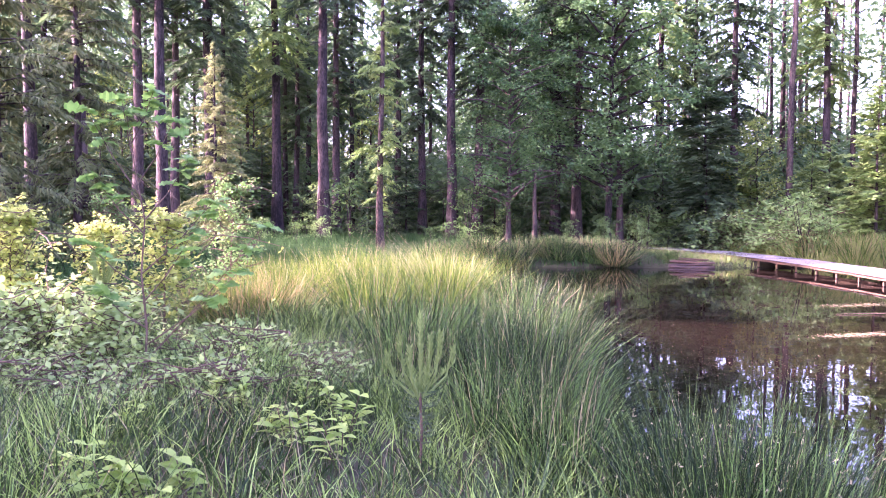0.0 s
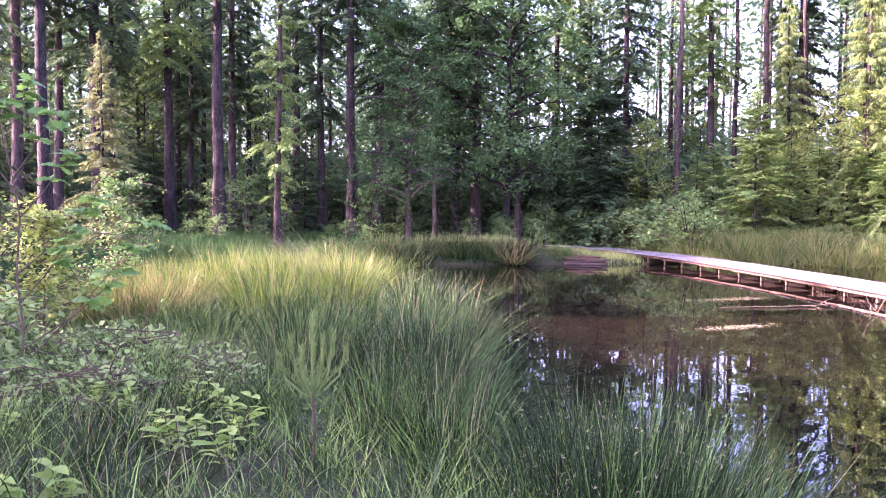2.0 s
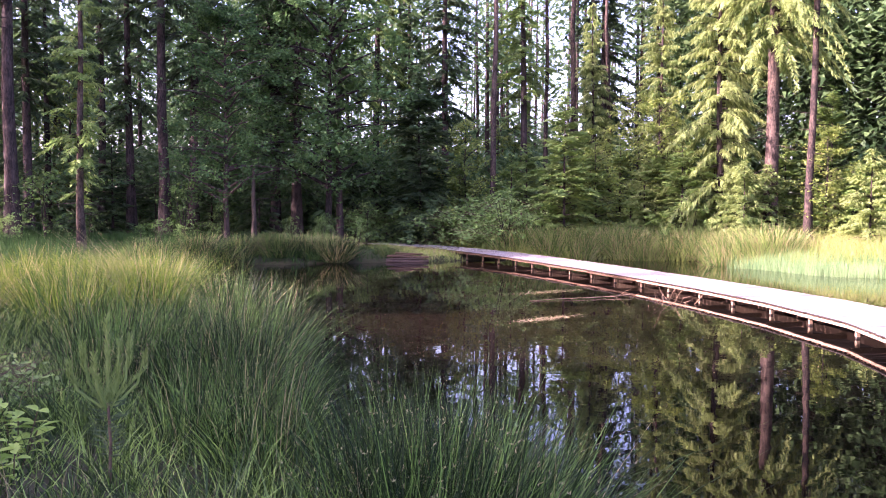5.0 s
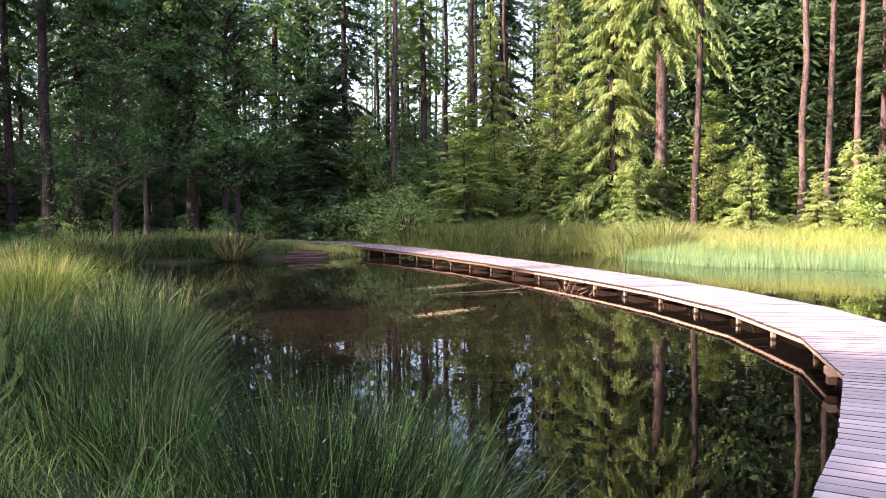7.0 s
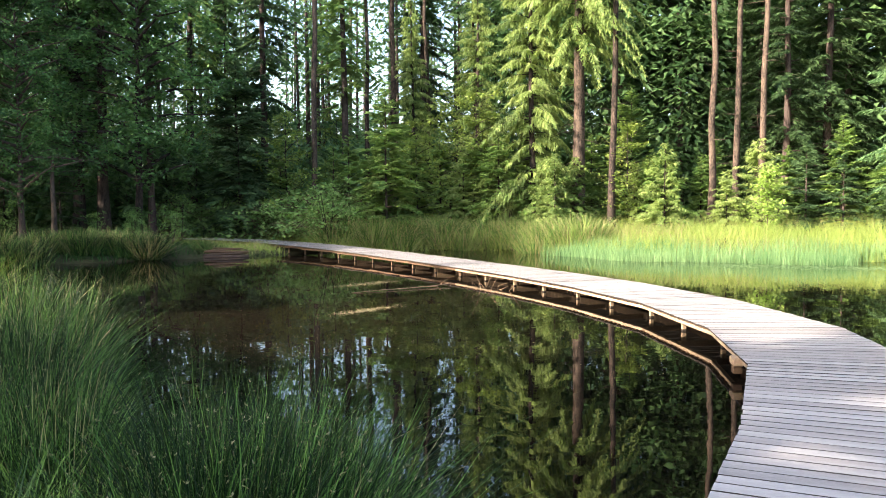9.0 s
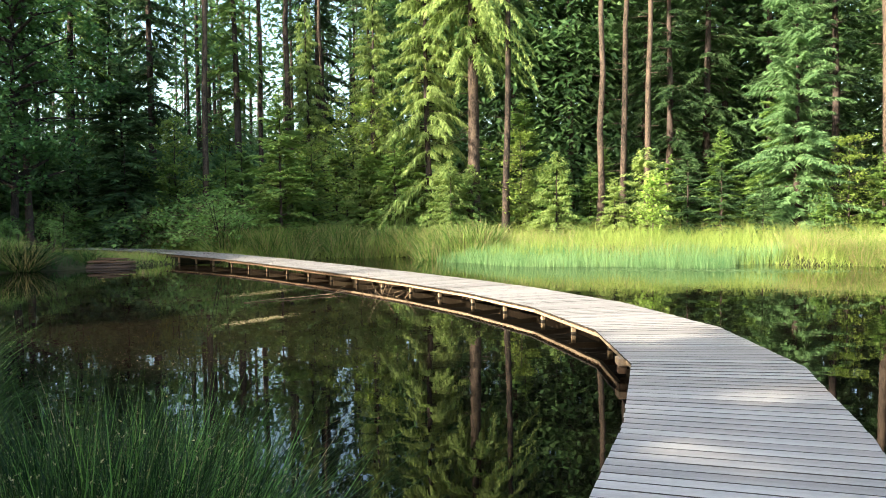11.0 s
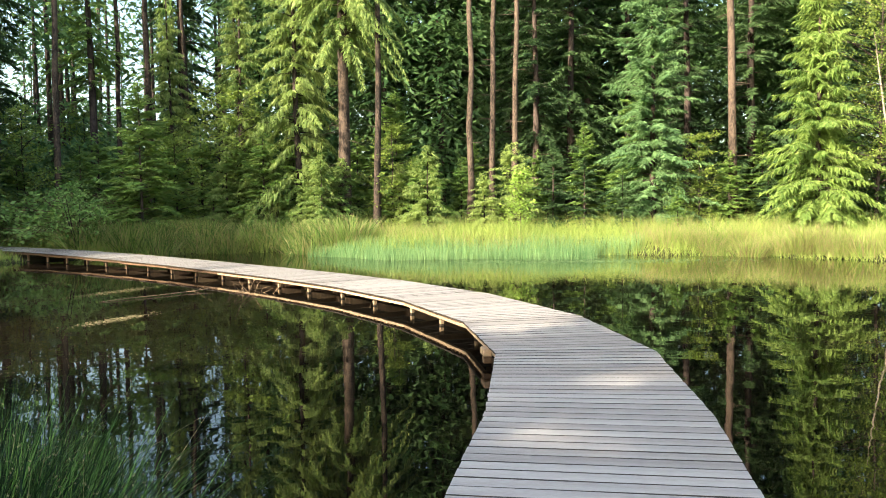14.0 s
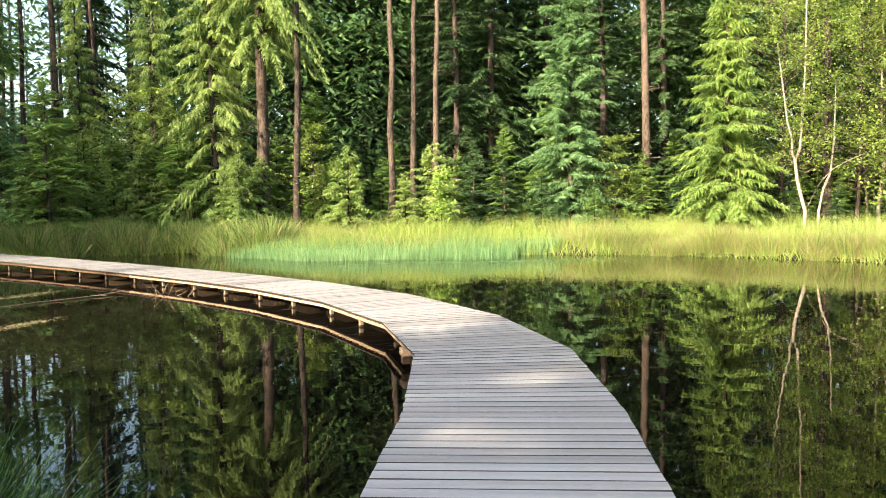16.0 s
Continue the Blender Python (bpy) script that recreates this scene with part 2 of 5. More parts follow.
def joined(pieces):
    """Joins (verts, faces) pairs."""
    vs, fs, n = [], [], 0
    for v, f in pieces:
        vs.append(v)
        fs.append(np.asarray(f) + n)
        n += len(v)
    return np.concatenate(vs), np.concatenate(fs)


def strips(base, tip, width, normal):
    """Kite-shaped needle twigs or leaves from base to tip: four corners each."""
    d = tip - base
    side = np.cross(d, normal)
    side /= np.linalg.norm(side, axis=1)[:, None] + 1e-9
    side *= np.asarray(width)[:, None] / 2
    mid = base + d * 0.45
    v = np.stack([base, mid + side, tip, mid - side], 1).reshape(-1, 3)
    return v, np.arange(len(v)).reshape(-1, 4)


def spikes(base, tip, width, normal):
    """Thin needle twigs, wide at the base and pointed: one triangle each."""
    d = tip - base
    side = np.cross(d, normal)
    side /= np.linalg.norm(side, axis=1)[:, None] + 1e-9
    side *= np.asarray(width)[:, None] / 2
    low = base + d * 0.12
    v = np.stack([low - side, low + side, tip], 1).reshape(-1, 3)
    return v, np.arange(len(v)).reshape(-1, 3)


def far_blades(base, height, width, lean, r):
    """Grass seen from far off: one triangle each."""
    n = len(base)
    a = r.uniform(0, 2 * np.pi, n)
    b = r.uniform(0, 2 * np.pi, n)
    away = np.stack([np.cos(a), np.sin(a), np.zeros(n)], 1) * np.asarray(lean)[:, None]
    side = np.stack([np.cos(b), np.sin(b), np.zeros(n)], 1) * np.asarray(width)[:, None] / 2
    v = np.stack([base - side, base + side, base + away + np.array([[0, 0, 1.0]]) * np.asarray(height)[:, None]], 1).reshape(-1, 3)
    return v, np.arange(len(v)).reshape(-1, 3)


def blades(base, height, width, lean, droop, r):
    """Bent blades: three triangles each. lean: how far the tip goes sideways; droop: how much of that is near the tip."""
    n = len(base)
    a = r.uniform(0, 2 * np.pi, n)
    away = np.stack([np.cos(a), np.sin(a), np.zeros(n)], 1)
    side = np.stack([-np.sin(a + r.normal(0, 0.6, n)), np.cos(a), np.zeros(n)], 1) * np.asarray(width)[:, None] / 2
    h, l = np.asarray(height)[:, None], np.asarray(lean)[:, None]
    up = np.array([[0, 0, 1.0]])
    mid = base + up * h * 0.6 + away * l * (0.6 - 0.35 * droop)
    tip = base + up * h + away * l
    v = np.stack([base - side, base + side, mid - side * 0.7, mid + side * 0.7, tip], 1).reshape(-1, 3)
    o = np.arange(n)[:, None] * 5
    f = np.stack([o + [0, 1, 3], o + [0, 3, 2], o + [2, 3, 4]], 1).reshape(-1, 3)
    return v, f


def away_blades(base, away, height, width, lean, r):
    """Blades that lean along given directions."""
    n = len(base)
    h, l = np.asarray(height)[:, None], np.asarray(lean)[:, None]
    up = np.array([[0, 0, 1.0]])
    a = r.uniform(0, 2 * np.pi, n)
    side = np.stack([np.cos(a), np.sin(a), np.zeros(n)], 1) * np.asarray(width)[:, None] / 2
    mid = base + up * h * 0.62 + away * l * 0.5
    tip = base + up * h + away * l
    v = np.stack([base - side, base + side, mid - side * 0.8, mid + side * 0.8, tip], 1).reshape(-1, 3)
    o = np.arange(n)[:, None] * 5
    f = np.stack([o + [0, 1, 3], o + [0, 3, 2], o + [2, 3, 4]], 1).reshape(-1, 3)
    return v, f


# ---- ground and water ----
SHORE = np.array([(0.8, 1.6), (1.15, 2.6), (1.25, 4.0), (1.15, 5.4), (1.1, 6.6), (1.25, 7.8), (1.55, 9.5), (1.75, 11.8), (1.5, 14.0), (0.7, 16.5),
                  (-0.2, 19.0), (-0.5, 22.5), (0.5, 26.0), (2.6, 27.3), (5.5, 27.4), (7.6, 27.6), (9.3, 28.0), (12.6, 28.2), (16.3, 27.0), (18.9, 24.6), (18.9, 21.4),
                  (19.5, 18.4), (21.2, 15.7), (24.0, 13.4), (25.3, 9.3), (25.1, 4.4), (23.6, -1.0), (18, -7), (9, -9), (3, -6), (0.5, -2.5)])


def shore_distance(p):
    """Distance to the pond's shore, below zero in the water."""
    p = np.asarray(p, float)
    a, b = SHORE, np.roll(SHORE, -1, 0)
    best, inside = np.full(len(p), 1e9), np.zeros(len(p), bool)
    for s, e in zip(a, b):
        d = e - s
        t = np.clip(((p - s) @ d) / (d @ d), 0, 1)
        best = np.minimum(best, np.linalg.norm(p - (s + t[:, None] * d), axis=1))
        cross = (s[1] > p[:, 1]) != (e[1] > p[:, 1])
        x = s[0] + (p[:, 1] - s[1]) / (e[1] - s[1] + 1e-12) * d[0]
        inside ^= cross & (p[:, 0] < x)
    return np.where(inside, -best, best)


def deck_gap(p):
    """Distance to the middle of the boardwalk's far end."""
    p = np.asarray(p, float)
    line = np.array([(-4.4, -3.25), (1.35, 0.7), (5.45, 3.4), (11.9, 17.0), (11.95, 23.8), (11.6, 28.4), (11.15, 30.8), (10.5, 32.4), (9.8, 34.0)])
    best = np.full(len(p), 1e9)
    for s, e in zip(line[:-1], line[1:]):
        t = np.clip(((p - s) @ (e - s)) / ((e - s) @ (e - s)), 0, 1)
        best = np.minimum(best, np.linalg.norm(p - (s + t[:, None] * (e - s)), axis=1))
    return best


def ground_z(p):
    p = np.asarray(p, float)
    d = shore_distance(p) + 0.22 * np.sin(p[:, 0] * 1.9 + 0.7 * p[:, 1]) * np.sin(p[:, 1] * 1.4)
    bank = 0.04 + 0.22 * (1 - np.exp(-np.maximum(d, 0) / 0.8)) + (0.12 + 0.55 * np.clip((np.hypot(p[:, 0], p[:, 1]) - 11) / 12, 0, 1)) * (1 - np.exp(-np.maximum(d, 0) / 8.0))
    rough = 0.05 * np.sin(p[:, 0] * 0.9) * np.cos(p[:, 1] * 0.7) + 0.03 * np.sin(p[:, 0] * 2.3 + p[:, 1] * 1.7)
    z = np.where(d > 0, bank + rough * np.clip(d, 0, 1), np.maximum(-0.7, d * 0.45))
    return np.minimum(z, 0.13 + np.where(p[:, 1] > 15, 0.1, 0.3) * np.maximum(deck_gap(p) - 1.3, 0))


def on_ground(x, y):
    return float(ground_z([(x, y)])[0])


def build_ground():
    far = np.array([80, 110, 160, 260, 500, 1200])
    xs = np.concatenate([-far[::-1], np.arange(-60, -16, 2.0), np.arange(-16, 30, 0.55), np.arange(30, 62, 2.0), far])
    ys = np.concatenate([-far[::-1], np.arange(-60, -14, 2.0), np.arange(-14, 34, 0.55), np.arange(34, 62, 2.0), far])
    gx, gy = np.meshgrid(xs, ys, indexing="ij")
    p = np.stack([gx.ravel(), gy.ravel()], 1)
    v = np.column_stack([p, ground_z(p)])
    i, j = np.meshgrid(np.arange(len(xs) - 1), np.arange(len(ys) - 1), indexing="ij")
    n = len(ys)
    f = np.stack([i * n + j, (i + 1) * n + j, (i + 1) * n + j + 1, i * n + j + 1], -1).reshape(-1, 4)
    tagged(new("ground", mesh_from("ground", v, f, SOIL, smooth=True)), "brown forest floor with needles and bare soil", "ground", kind="structure")


build_ground()
lo, hi = SHORE.min(0) - 1.5, SHORE.max(0) + 1.5
tagged(new("water", mesh_from("water", [(lo[0], lo[1], 0), (hi[0], lo[1], 0), (hi[0], hi[1], 0), (lo[0], hi[1], 0)], [(0, 1, 2, 3)], WATER)),
       "still dark brown pond water mirroring the trees", "pond", kind="structure")

# ---- boardwalk ----
INNER = [(-4.9, -2.6), (-2.6, -1.03), (-0.4, 0.47), (1.75, 1.92), (3.4, 3.02), (4.83, 3.9), (6.62, 5.2), (8.08, 6.87), (9.25, 9.12), (9.98, 11.6), (10.42, 14.1), (10.72, 16.65),
         (10.92, 19.3), (11.02, 21.9), (11.05, 24.4), (10.9, 26.9), (10.6, 29.2), (10.1, 31.3), (9.3, 33.4), (8.75, 35.3)]
DECK_W, DECK_Z, PITCH = 1.58, 0.24, 0.147


def deck_z(y):
    """The walkway climbs slightly towards the far bank."""
    return float(np.interp(y, (17.0, 21.0, 25.0, 33.0), (DECK_Z, 0.26, 0.29, 0.38)))


def smooth_line(pts, step):
    """Points at even steps along a smooth curve through pts, with directions."""
    p = np.array(pts, float)
    q = []
    for i in range(len(p) - 1):
        a, b, c, d = p[max(i - 1, 0)], p[i], p[i + 1], p[min(i + 2, len(p) - 1)]
        for t in np.linspace(0, 1, 24, endpoint=False):
            q.append(0.5 * (2 * b + (c - a) * t + (2 * a - 5 * b + 4 * c - d) * t * t + (3 * b - a - 3 * c + d) * t ** 3))
    q = np.array(q + [p[-1]])
    s = np.concatenate([[0], np.cumsum(np.linalg.norm(np.diff(q, axis=0), axis=1))])
    at = np.arange(0, s[-1], step)
    pos = np.column_stack([np.interp(at, s, q[:, 0]), np.interp(at, s, q[:, 1])])
    tan = np.gradient(pos, axis=0)
    return pos, tan / np.linalg.norm(tan, axis=1)[:, None]


def offset_line(pts, width):
    """The same line moved to its right by width, with mitred corners."""
    p = np.array(pts, float)
    d = np.diff(p, axis=0)
    d /= np.linalg.norm(d, axis=1)[:, None]
    nrm = np.column_stack([d[:, 1], -d[:, 0]])
    both = np.concatenate([nrm[:1], nrm[:-1] + nrm[1:], nrm[-1:]])
    both /= np.linalg.norm(both, axis=1)[:, None]
    cos = np.concatenate([[1], (both[1:-1] * nrm[1:]).sum(1), [1]])
    return p + both * (width / cos)[:, None]


def build_boardwalk():
    """Straight lengths that meet at corners: edge beams, posts, ties and single boards."""
    walkway = tagged(new("boardwalk"), "curving grey weathered timber boardwalk on low posts over the pond", "boardwalk")
    r = np.random.default_rng(3)
    inner, outer = np.array(INNER), offset_line(INNER, DECK_W)
    for side, off, high, drop in (("inner", 0.05, 0.042, 0.048), ("middle", DECK_W / 2, 0.13, 0.021), ("outer", DECK_W - 0.05, 0.12, 0.021)):
        line = offset_line(INNER, off)
        for i in range(len(line) - 1):
            a, b = line[i], line[i + 1]
            length, ang = np.linalg.norm(b - a), math.atan2(*(b - a)[::-1])
            # sunlight on the nearer edge beam is put into its paler colour
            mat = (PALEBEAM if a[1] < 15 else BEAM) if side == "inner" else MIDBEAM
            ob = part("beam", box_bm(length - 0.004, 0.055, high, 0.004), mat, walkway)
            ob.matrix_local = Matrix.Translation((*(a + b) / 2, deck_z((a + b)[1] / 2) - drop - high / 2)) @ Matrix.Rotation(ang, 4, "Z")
            if side == "middle":
                continue
            tuck = np.array([math.sin(ang), -math.cos(ang)]) * (0.13 if side == "inner" else -0.1)
            for c in (a, (a + b) / 2):
                if side == "inner":
                    # joist across the deck, carried by the two posts
                    ob = part("joist", box_bm(0.06, DECK_W - 0.18, 0.075, 0.004), MIDBEAM, walkway)
                    ob.matrix_local = Matrix.Translation((*(c + tuck / 0.13 * (DECK_W / 2 - 0.05)), deck_z(c[1]) - 0.032 - 0.0375)) @ Matrix.Rotation(ang, 4, "Z")
                c = c + tuck
                low = min(on_ground(*c), 0) - 0.1
                top = deck_z(c[1]) - 0.108
                if top - low < 0.12:
                    continue
                turned = Matrix.Rotation(ang, 4, "Z")
                foot_top = max(low + 0.02, 0.025)
                ob = part("post", box_bm(0.05, 0.056, top - foot_top, 0.004), (PALEBEAM if c[1] < 16 else MIDBEAM) if side == "inner" else BEAM, walkway)
                ob.matrix_local = Matrix.Translation((*c, (top + foot_top) / 2)) @ turned
                # darker lower piece of the post, down from just above the water
                ob = part("post_foot", box_bm(0.048, 0.054, foot_top - low, 0.004), EDGE, walkway, "dark post foot at the waterline")
                ob.matrix_local = Matrix.Translation((*c, (foot_top + low) / 2)) @ turned
    # sawn beam end standing proud at the bend
    a, b = np.array(INNER[6]), np.array(INNER[7])
    way = (b - a) / np.linalg.norm(b - a)
    ang = math.atan2(way[1], way[0])
    c = a + way * 0.52 + np.array([-way[1], way[0]]) * 0.012
    ob = part("beam_end", box_bm(0.20, 0.10, 0.085, 0.012), PALEBEAM, walkway, "pale sawn beam end")
    ob.matrix_local = Matrix.Translation((*c, DECK_Z - 0.029 - 0.0435)) @ Matrix.Rotation(ang, 4, "Z")
    ob = part("beam_block", box_bm(0.10, 0.09, 0.075, 0.008), BEAM, walkway, "brown block under the beam end")
    ob.matrix_local = Matrix.Translation((*(c - way * 0.03), DECK_Z - 0.029 - 0.0435 - 0.081)) @ Matrix.Rotation(ang, 4, "Z")
    # boards, each one cut to the deck's edges, and blocks added under their inner ends to imitate teeth of light and
    # shade
    bm = box_bm(0.06, 0.04, 0.028, 0.0)
    spacer = bpy.data.meshes.new("spacer")
    bm.to_mesh(spacer)
    bm.free()
    spacer.materials.append(BEAM)
    count, rest = 0, []
    ledge = offset_line(INNER, -0.012)
    for i in range(len(inner) - 1):
        p0, p1, q0, q1 = ledge[i], ledge[i + 1], outer[i], outer[i + 1]
        mean = (np.linalg.norm(p1 - p0) + np.linalg.norm(q1 - q0)) / 2
        n = max(1, round(mean / PITCH))
        ang = math.atan2(*(p1 - p0)[::-1])
        gap = 0.0096 / mean
        for j in range(n):
            u0, u1 = j / n + gap, (j + 1) / n - gap
            shift = r.normal(0, 0.003, 2)
            corners = [p0 + (p1 - p0) * u0, q0 + (q1 - q0) * u0, q0 + (q1 - q0) * u1, p0 + (p1 - p0) * u1]
            c = sum(corners) / 4
            along = (corners[1] - corners[0]) / np.linalg.norm(corners[1] - corners[0])
            corners = [k + along * shift[w] for k, w in zip(corners, (0, 1, 1, 0))]
            z = deck_z(c[1]) + r.normal(0, 0.0013, 4)
            turn = Matrix.Rotation(math.atan2(along[1], along[0]), 4, "Z")
            m = Matrix.Translation((*c, deck_z(c[1]))) @ turn
            back = m.inverted()
            vs = [back @ Vector((*k, zz - d)) for d in (0, 0.018) for k, zz in zip(corners, z)]
            fs = [(0, 1, 2, 3), (7, 6, 5, 4), (0, 4, 5, 1), (1, 5, 6, 2), (2, 6, 7, 3), (3, 7, 4, 0)]
            count += 1
            if count <= 300:
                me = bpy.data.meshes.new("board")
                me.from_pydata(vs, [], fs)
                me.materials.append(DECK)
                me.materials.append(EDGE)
                # all faces but the top take the dark gap-shade colour
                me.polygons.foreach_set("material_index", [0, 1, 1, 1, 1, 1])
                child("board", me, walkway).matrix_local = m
            else:
                rest.append(([m @ v for v in vs], fs))
            if 20 < count < 270:
                ob = child("spacer", spacer, walkway)
                ob.matrix_local = Matrix.Translation((*(corners[0] + corners[3]) / 2 + along * 0.055, deck_z(c[1]) - 0.0335)) @ Matrix.Rotation(ang, 4, "Z")
    vs = [v for piece, _ in rest for v in piece]
    fs = [[k + 8 * i for k in f] for i, (_, faces) in enumerate(rest) for f in faces]
    me = bpy.data.meshes.new("far_boards")
    me.from_pydata(vs, [], fs)
    me.materials.append(DECK)
    tagged(child("far_boards", me, walkway), kind="stuff")


build_boardwalk()

# ---- trees ----
UP = np.array([0, 0, 1.0])


def bent_trunk(height, radius, r, bend=0.02, segs=10, sides=9, top=0.15):
    z = np.linspace(0, height, segs)
    w = np.cumsum(r.normal(0, bend, (segs, 2)), 0) * height / 12
    w -= w[0]
    pts = np.column_stack([w, z - 0.15])
    rad = radius * (1 - (1 - top) * (z / height) ** 0.9)
    rad[0] *= 1.35
    return pts, rad, tube(pts, rad, sides)


def needle_branch(origin, a, length, rise, droop, step, twig, width, r, hang=0.35):
    """Needle twigs on both sides of one bough. Returns verts and quads, and the bough's own line."""
    n = max(4, int(length / step))
    s = np.linspace(0.18, 1, n)
    out = np.array([math.cos(a), math.sin(a), 0])
    side = np.array([-math.sin(a), math.cos(a), 0])
    wob = r.normal(0, 0.03, 2) * length
    line = lambda q: origin + np.outer(q * length, out) + np.outer(length * (rise * q - droop * q * q), UP) + np.outer(np.sin(q * 2.5) * wob[0], side)
    base = np.repeat(line(s), 2, 0)
    sg = np.tile([1.0, -1.0], n)
    ln = np.repeat(twig * (0.35 + 0.75 * np.sin(np.pi * np.clip(s, 0.1, 0.93))), 2) * r.uniform(0.7, 1.3, 2 * n)
    d = np.outer(r.uniform(0.45, 0.8, 2 * n), out) + np.outer(sg * r.uniform(0.5, 0.95, 2 * n), side) - np.outer(r.uniform(0.1, 1.0, 2 * n) * hang, UP)
    base = base + r.normal(0, 0.02, base.shape)
    nrm = UP + r.normal(0, 0.45, (2 * n, 3))
    v, f = spikes(base, base + d * ln[:, None], r.uniform(0.7, 1.3, 2 * n) * width, nrm)
    e = line(np.linspace(0, 1, 5))
    v2, f2 = spikes(e[:-1], e[1:] + (e[1:] - e[:-1]) * 0.3, np.linspace(1.1, 0.8, 4) * width, UP + r.normal(0, 0.3, (4, 3)))
    return joined([(v, f), (v2, f2)]), line


def make_spruce(label, height, radius, start, reach, seed, mat=None, bark=None, step=0.13, twig=0.34, width=0.075, gap=0.32, per=6, rise=0.15, droop=0.5, dead=0, sparse=0.0, hang=0.35, name="spruce_tree", category="tree", top_loose=True, inner=0):
    r = np.random.default_rng(seed)
    step, width, twig = step * 0.55, width * 1.05, twig * 0.95
    tree = tagged(new(name), label, category, {"young_spruce": "young spruces along the forest edge", "larch_tree": "larches by the meadow"}.get(name, "spruces round the pond"))
    pts, rad, (tv, tf) = bent_trunk(height, radius, r)
    wood = [(tv, tf)]
    crown = []
    z = start
    while z < height - 0.05:
        rel = (z - start) / (height - start)
        size = reach * (1 - rel) ** 0.75 * (0.55 + 0.45 * min(1, rel * 5 + 0.35))
        high = top_loose and z > 13
        for i in range((per if not high else max(3, per - 2)) + inner):
            if r.uniform() < sparse:
                continue
            L = max(0.15, size * (r.uniform(0.3, 1.2) if i >= inner else r.uniform(0.2, 0.45)))
            a = r.uniform(0, 2 * np.pi)
            k = np.interp(z, pts[:, 2], np.arange(len(pts)))
            o = np.array([np.interp(k, np.arange(len(pts)), pts[:, 0]), np.interp(k, np.arange(len(pts)), pts[:, 1]), z + r.uniform(-1.1, 1.1) * gap])
            up = rise + 0.55 * rel + r.normal(0, 0.08)
            st = step * (2.2 if high else 1)
            (v, f), line = needle_branch(o, a, L, up, droop * (1 - 0.5 * rel) * r.uniform(0.7, 1.3), st, min(twig, 0.5 * L + 0.06) * (1.5 if high else 1), width * (2 if high else 1), r, hang)
            crown.append((v, f))
            if L > 0.8 and not high:
                wood.append(tube(line(np.linspace(0, 0.9, 4)), np.linspace(0.012 + 0.006 * L, 0.004, 4), 4))
        z += gap * r.uniform(0.8, 1.2) * (1.6 if high else 1)
    for i in range(dead):
        zz = r.uniform(1.2, max(start, 2.5))
        a, L = r.uniform(0, 6.28), r.uniform(0.3, 1.3)
        out = np.array([math.cos(a), math.sin(a), r.uniform(-0.35, 0.1)])
        q = np.linspace(0, 1, 3)
        wood.append(tube(np.array([0, 0, zz]) + np.outer(q * L, out) + np.outer(-0.12 * q * q, UP), [0.016, 0.011, 0.004], 4))
    v, f = joined(wood)
    child("trunk", mesh_from("trunk", v, f, bark or BARK, smooth=True), tree)
    v, f = joined(crown)
    child("crown", mesh_from("crown", v, f, mat or SPRUCE), tree)
    return tree


def make_pine(label, height, radius, start, seed, dead=10, bark=None, lean=0.0):
    """A tall pine: long bare stem, short dead snags, needle clumps high up."""
    r = np.random.default_rng(seed)
    tree = tagged(new("pine_tree"), label, "tree", "pines round the pond")
    pts, rad, _ = bent_trunk(height, radius, r, 0.03, 12, 10, 0.3)
    pts[:, 0] += lean * pts[:, 2]
    wood = [tube(pts, rad, 10)]
    leaves = []
    for i in range(dead):
        zz, a, L = r.uniform(2.0, start), r.uniform(0, 6.28), r.uniform(0.15, 0.9)
        o = np.array([np.interp(zz, pts[:, 2], pts[:, 0]), np.interp(zz, pts[:, 2], pts[:, 1]), zz])
        out = np.array([math.cos(a), math.sin(a), r.uniform(-0.2, 0.25)])
        wood.append(tube(o + np.outer(np.linspace(0, 1, 3) * L, out), [0.018, 0.012, 0.004], 4))
    for i in range(20):
        zz, a = r.uniform(start, height), r.uniform(0, 6.28)
        L = r.uniform(0.8, 2.2) * (1 - 0.5 * (zz - start) / (height - start))
        o = np.array([np.interp(zz, pts[:, 2], pts[:, 0]), np.interp(zz, pts[:, 2], pts[:, 1]), zz])
        out = np.array([math.cos(a), math.sin(a), r.uniform(0.05, 0.4)])
        line = o + np.outer(np.linspace(0, 1, 4) * L, out)
        wood.append(tube(line, [0.04, 0.03, 0.02, 0.008], 5))
        for c in line[1:]:
            n = 26
            base = c + r.normal(0, 0.22, (n, 3)) * (1, 1, 0.6)
            d = r.normal(0, 1, (n, 3)) + (0, 0, 0.4)
            d *= r.uniform(0.25, 0.5, n)[:, None] / np.linalg.norm(d, axis=1)[:, None]
            leaves.append(strips(base, base + d, r.uniform(0.08, 0.16, n), r.normal(0, 1, (n, 3))))
    v, f = joined(wood)
    child("trunk", mesh_from("trunk", v, f, bark or PINEBARK, smooth=True), tree)
    v, f = joined(leaves)
    child("crown", mesh_from("crown", v, f, PINE), tree)
    return tree


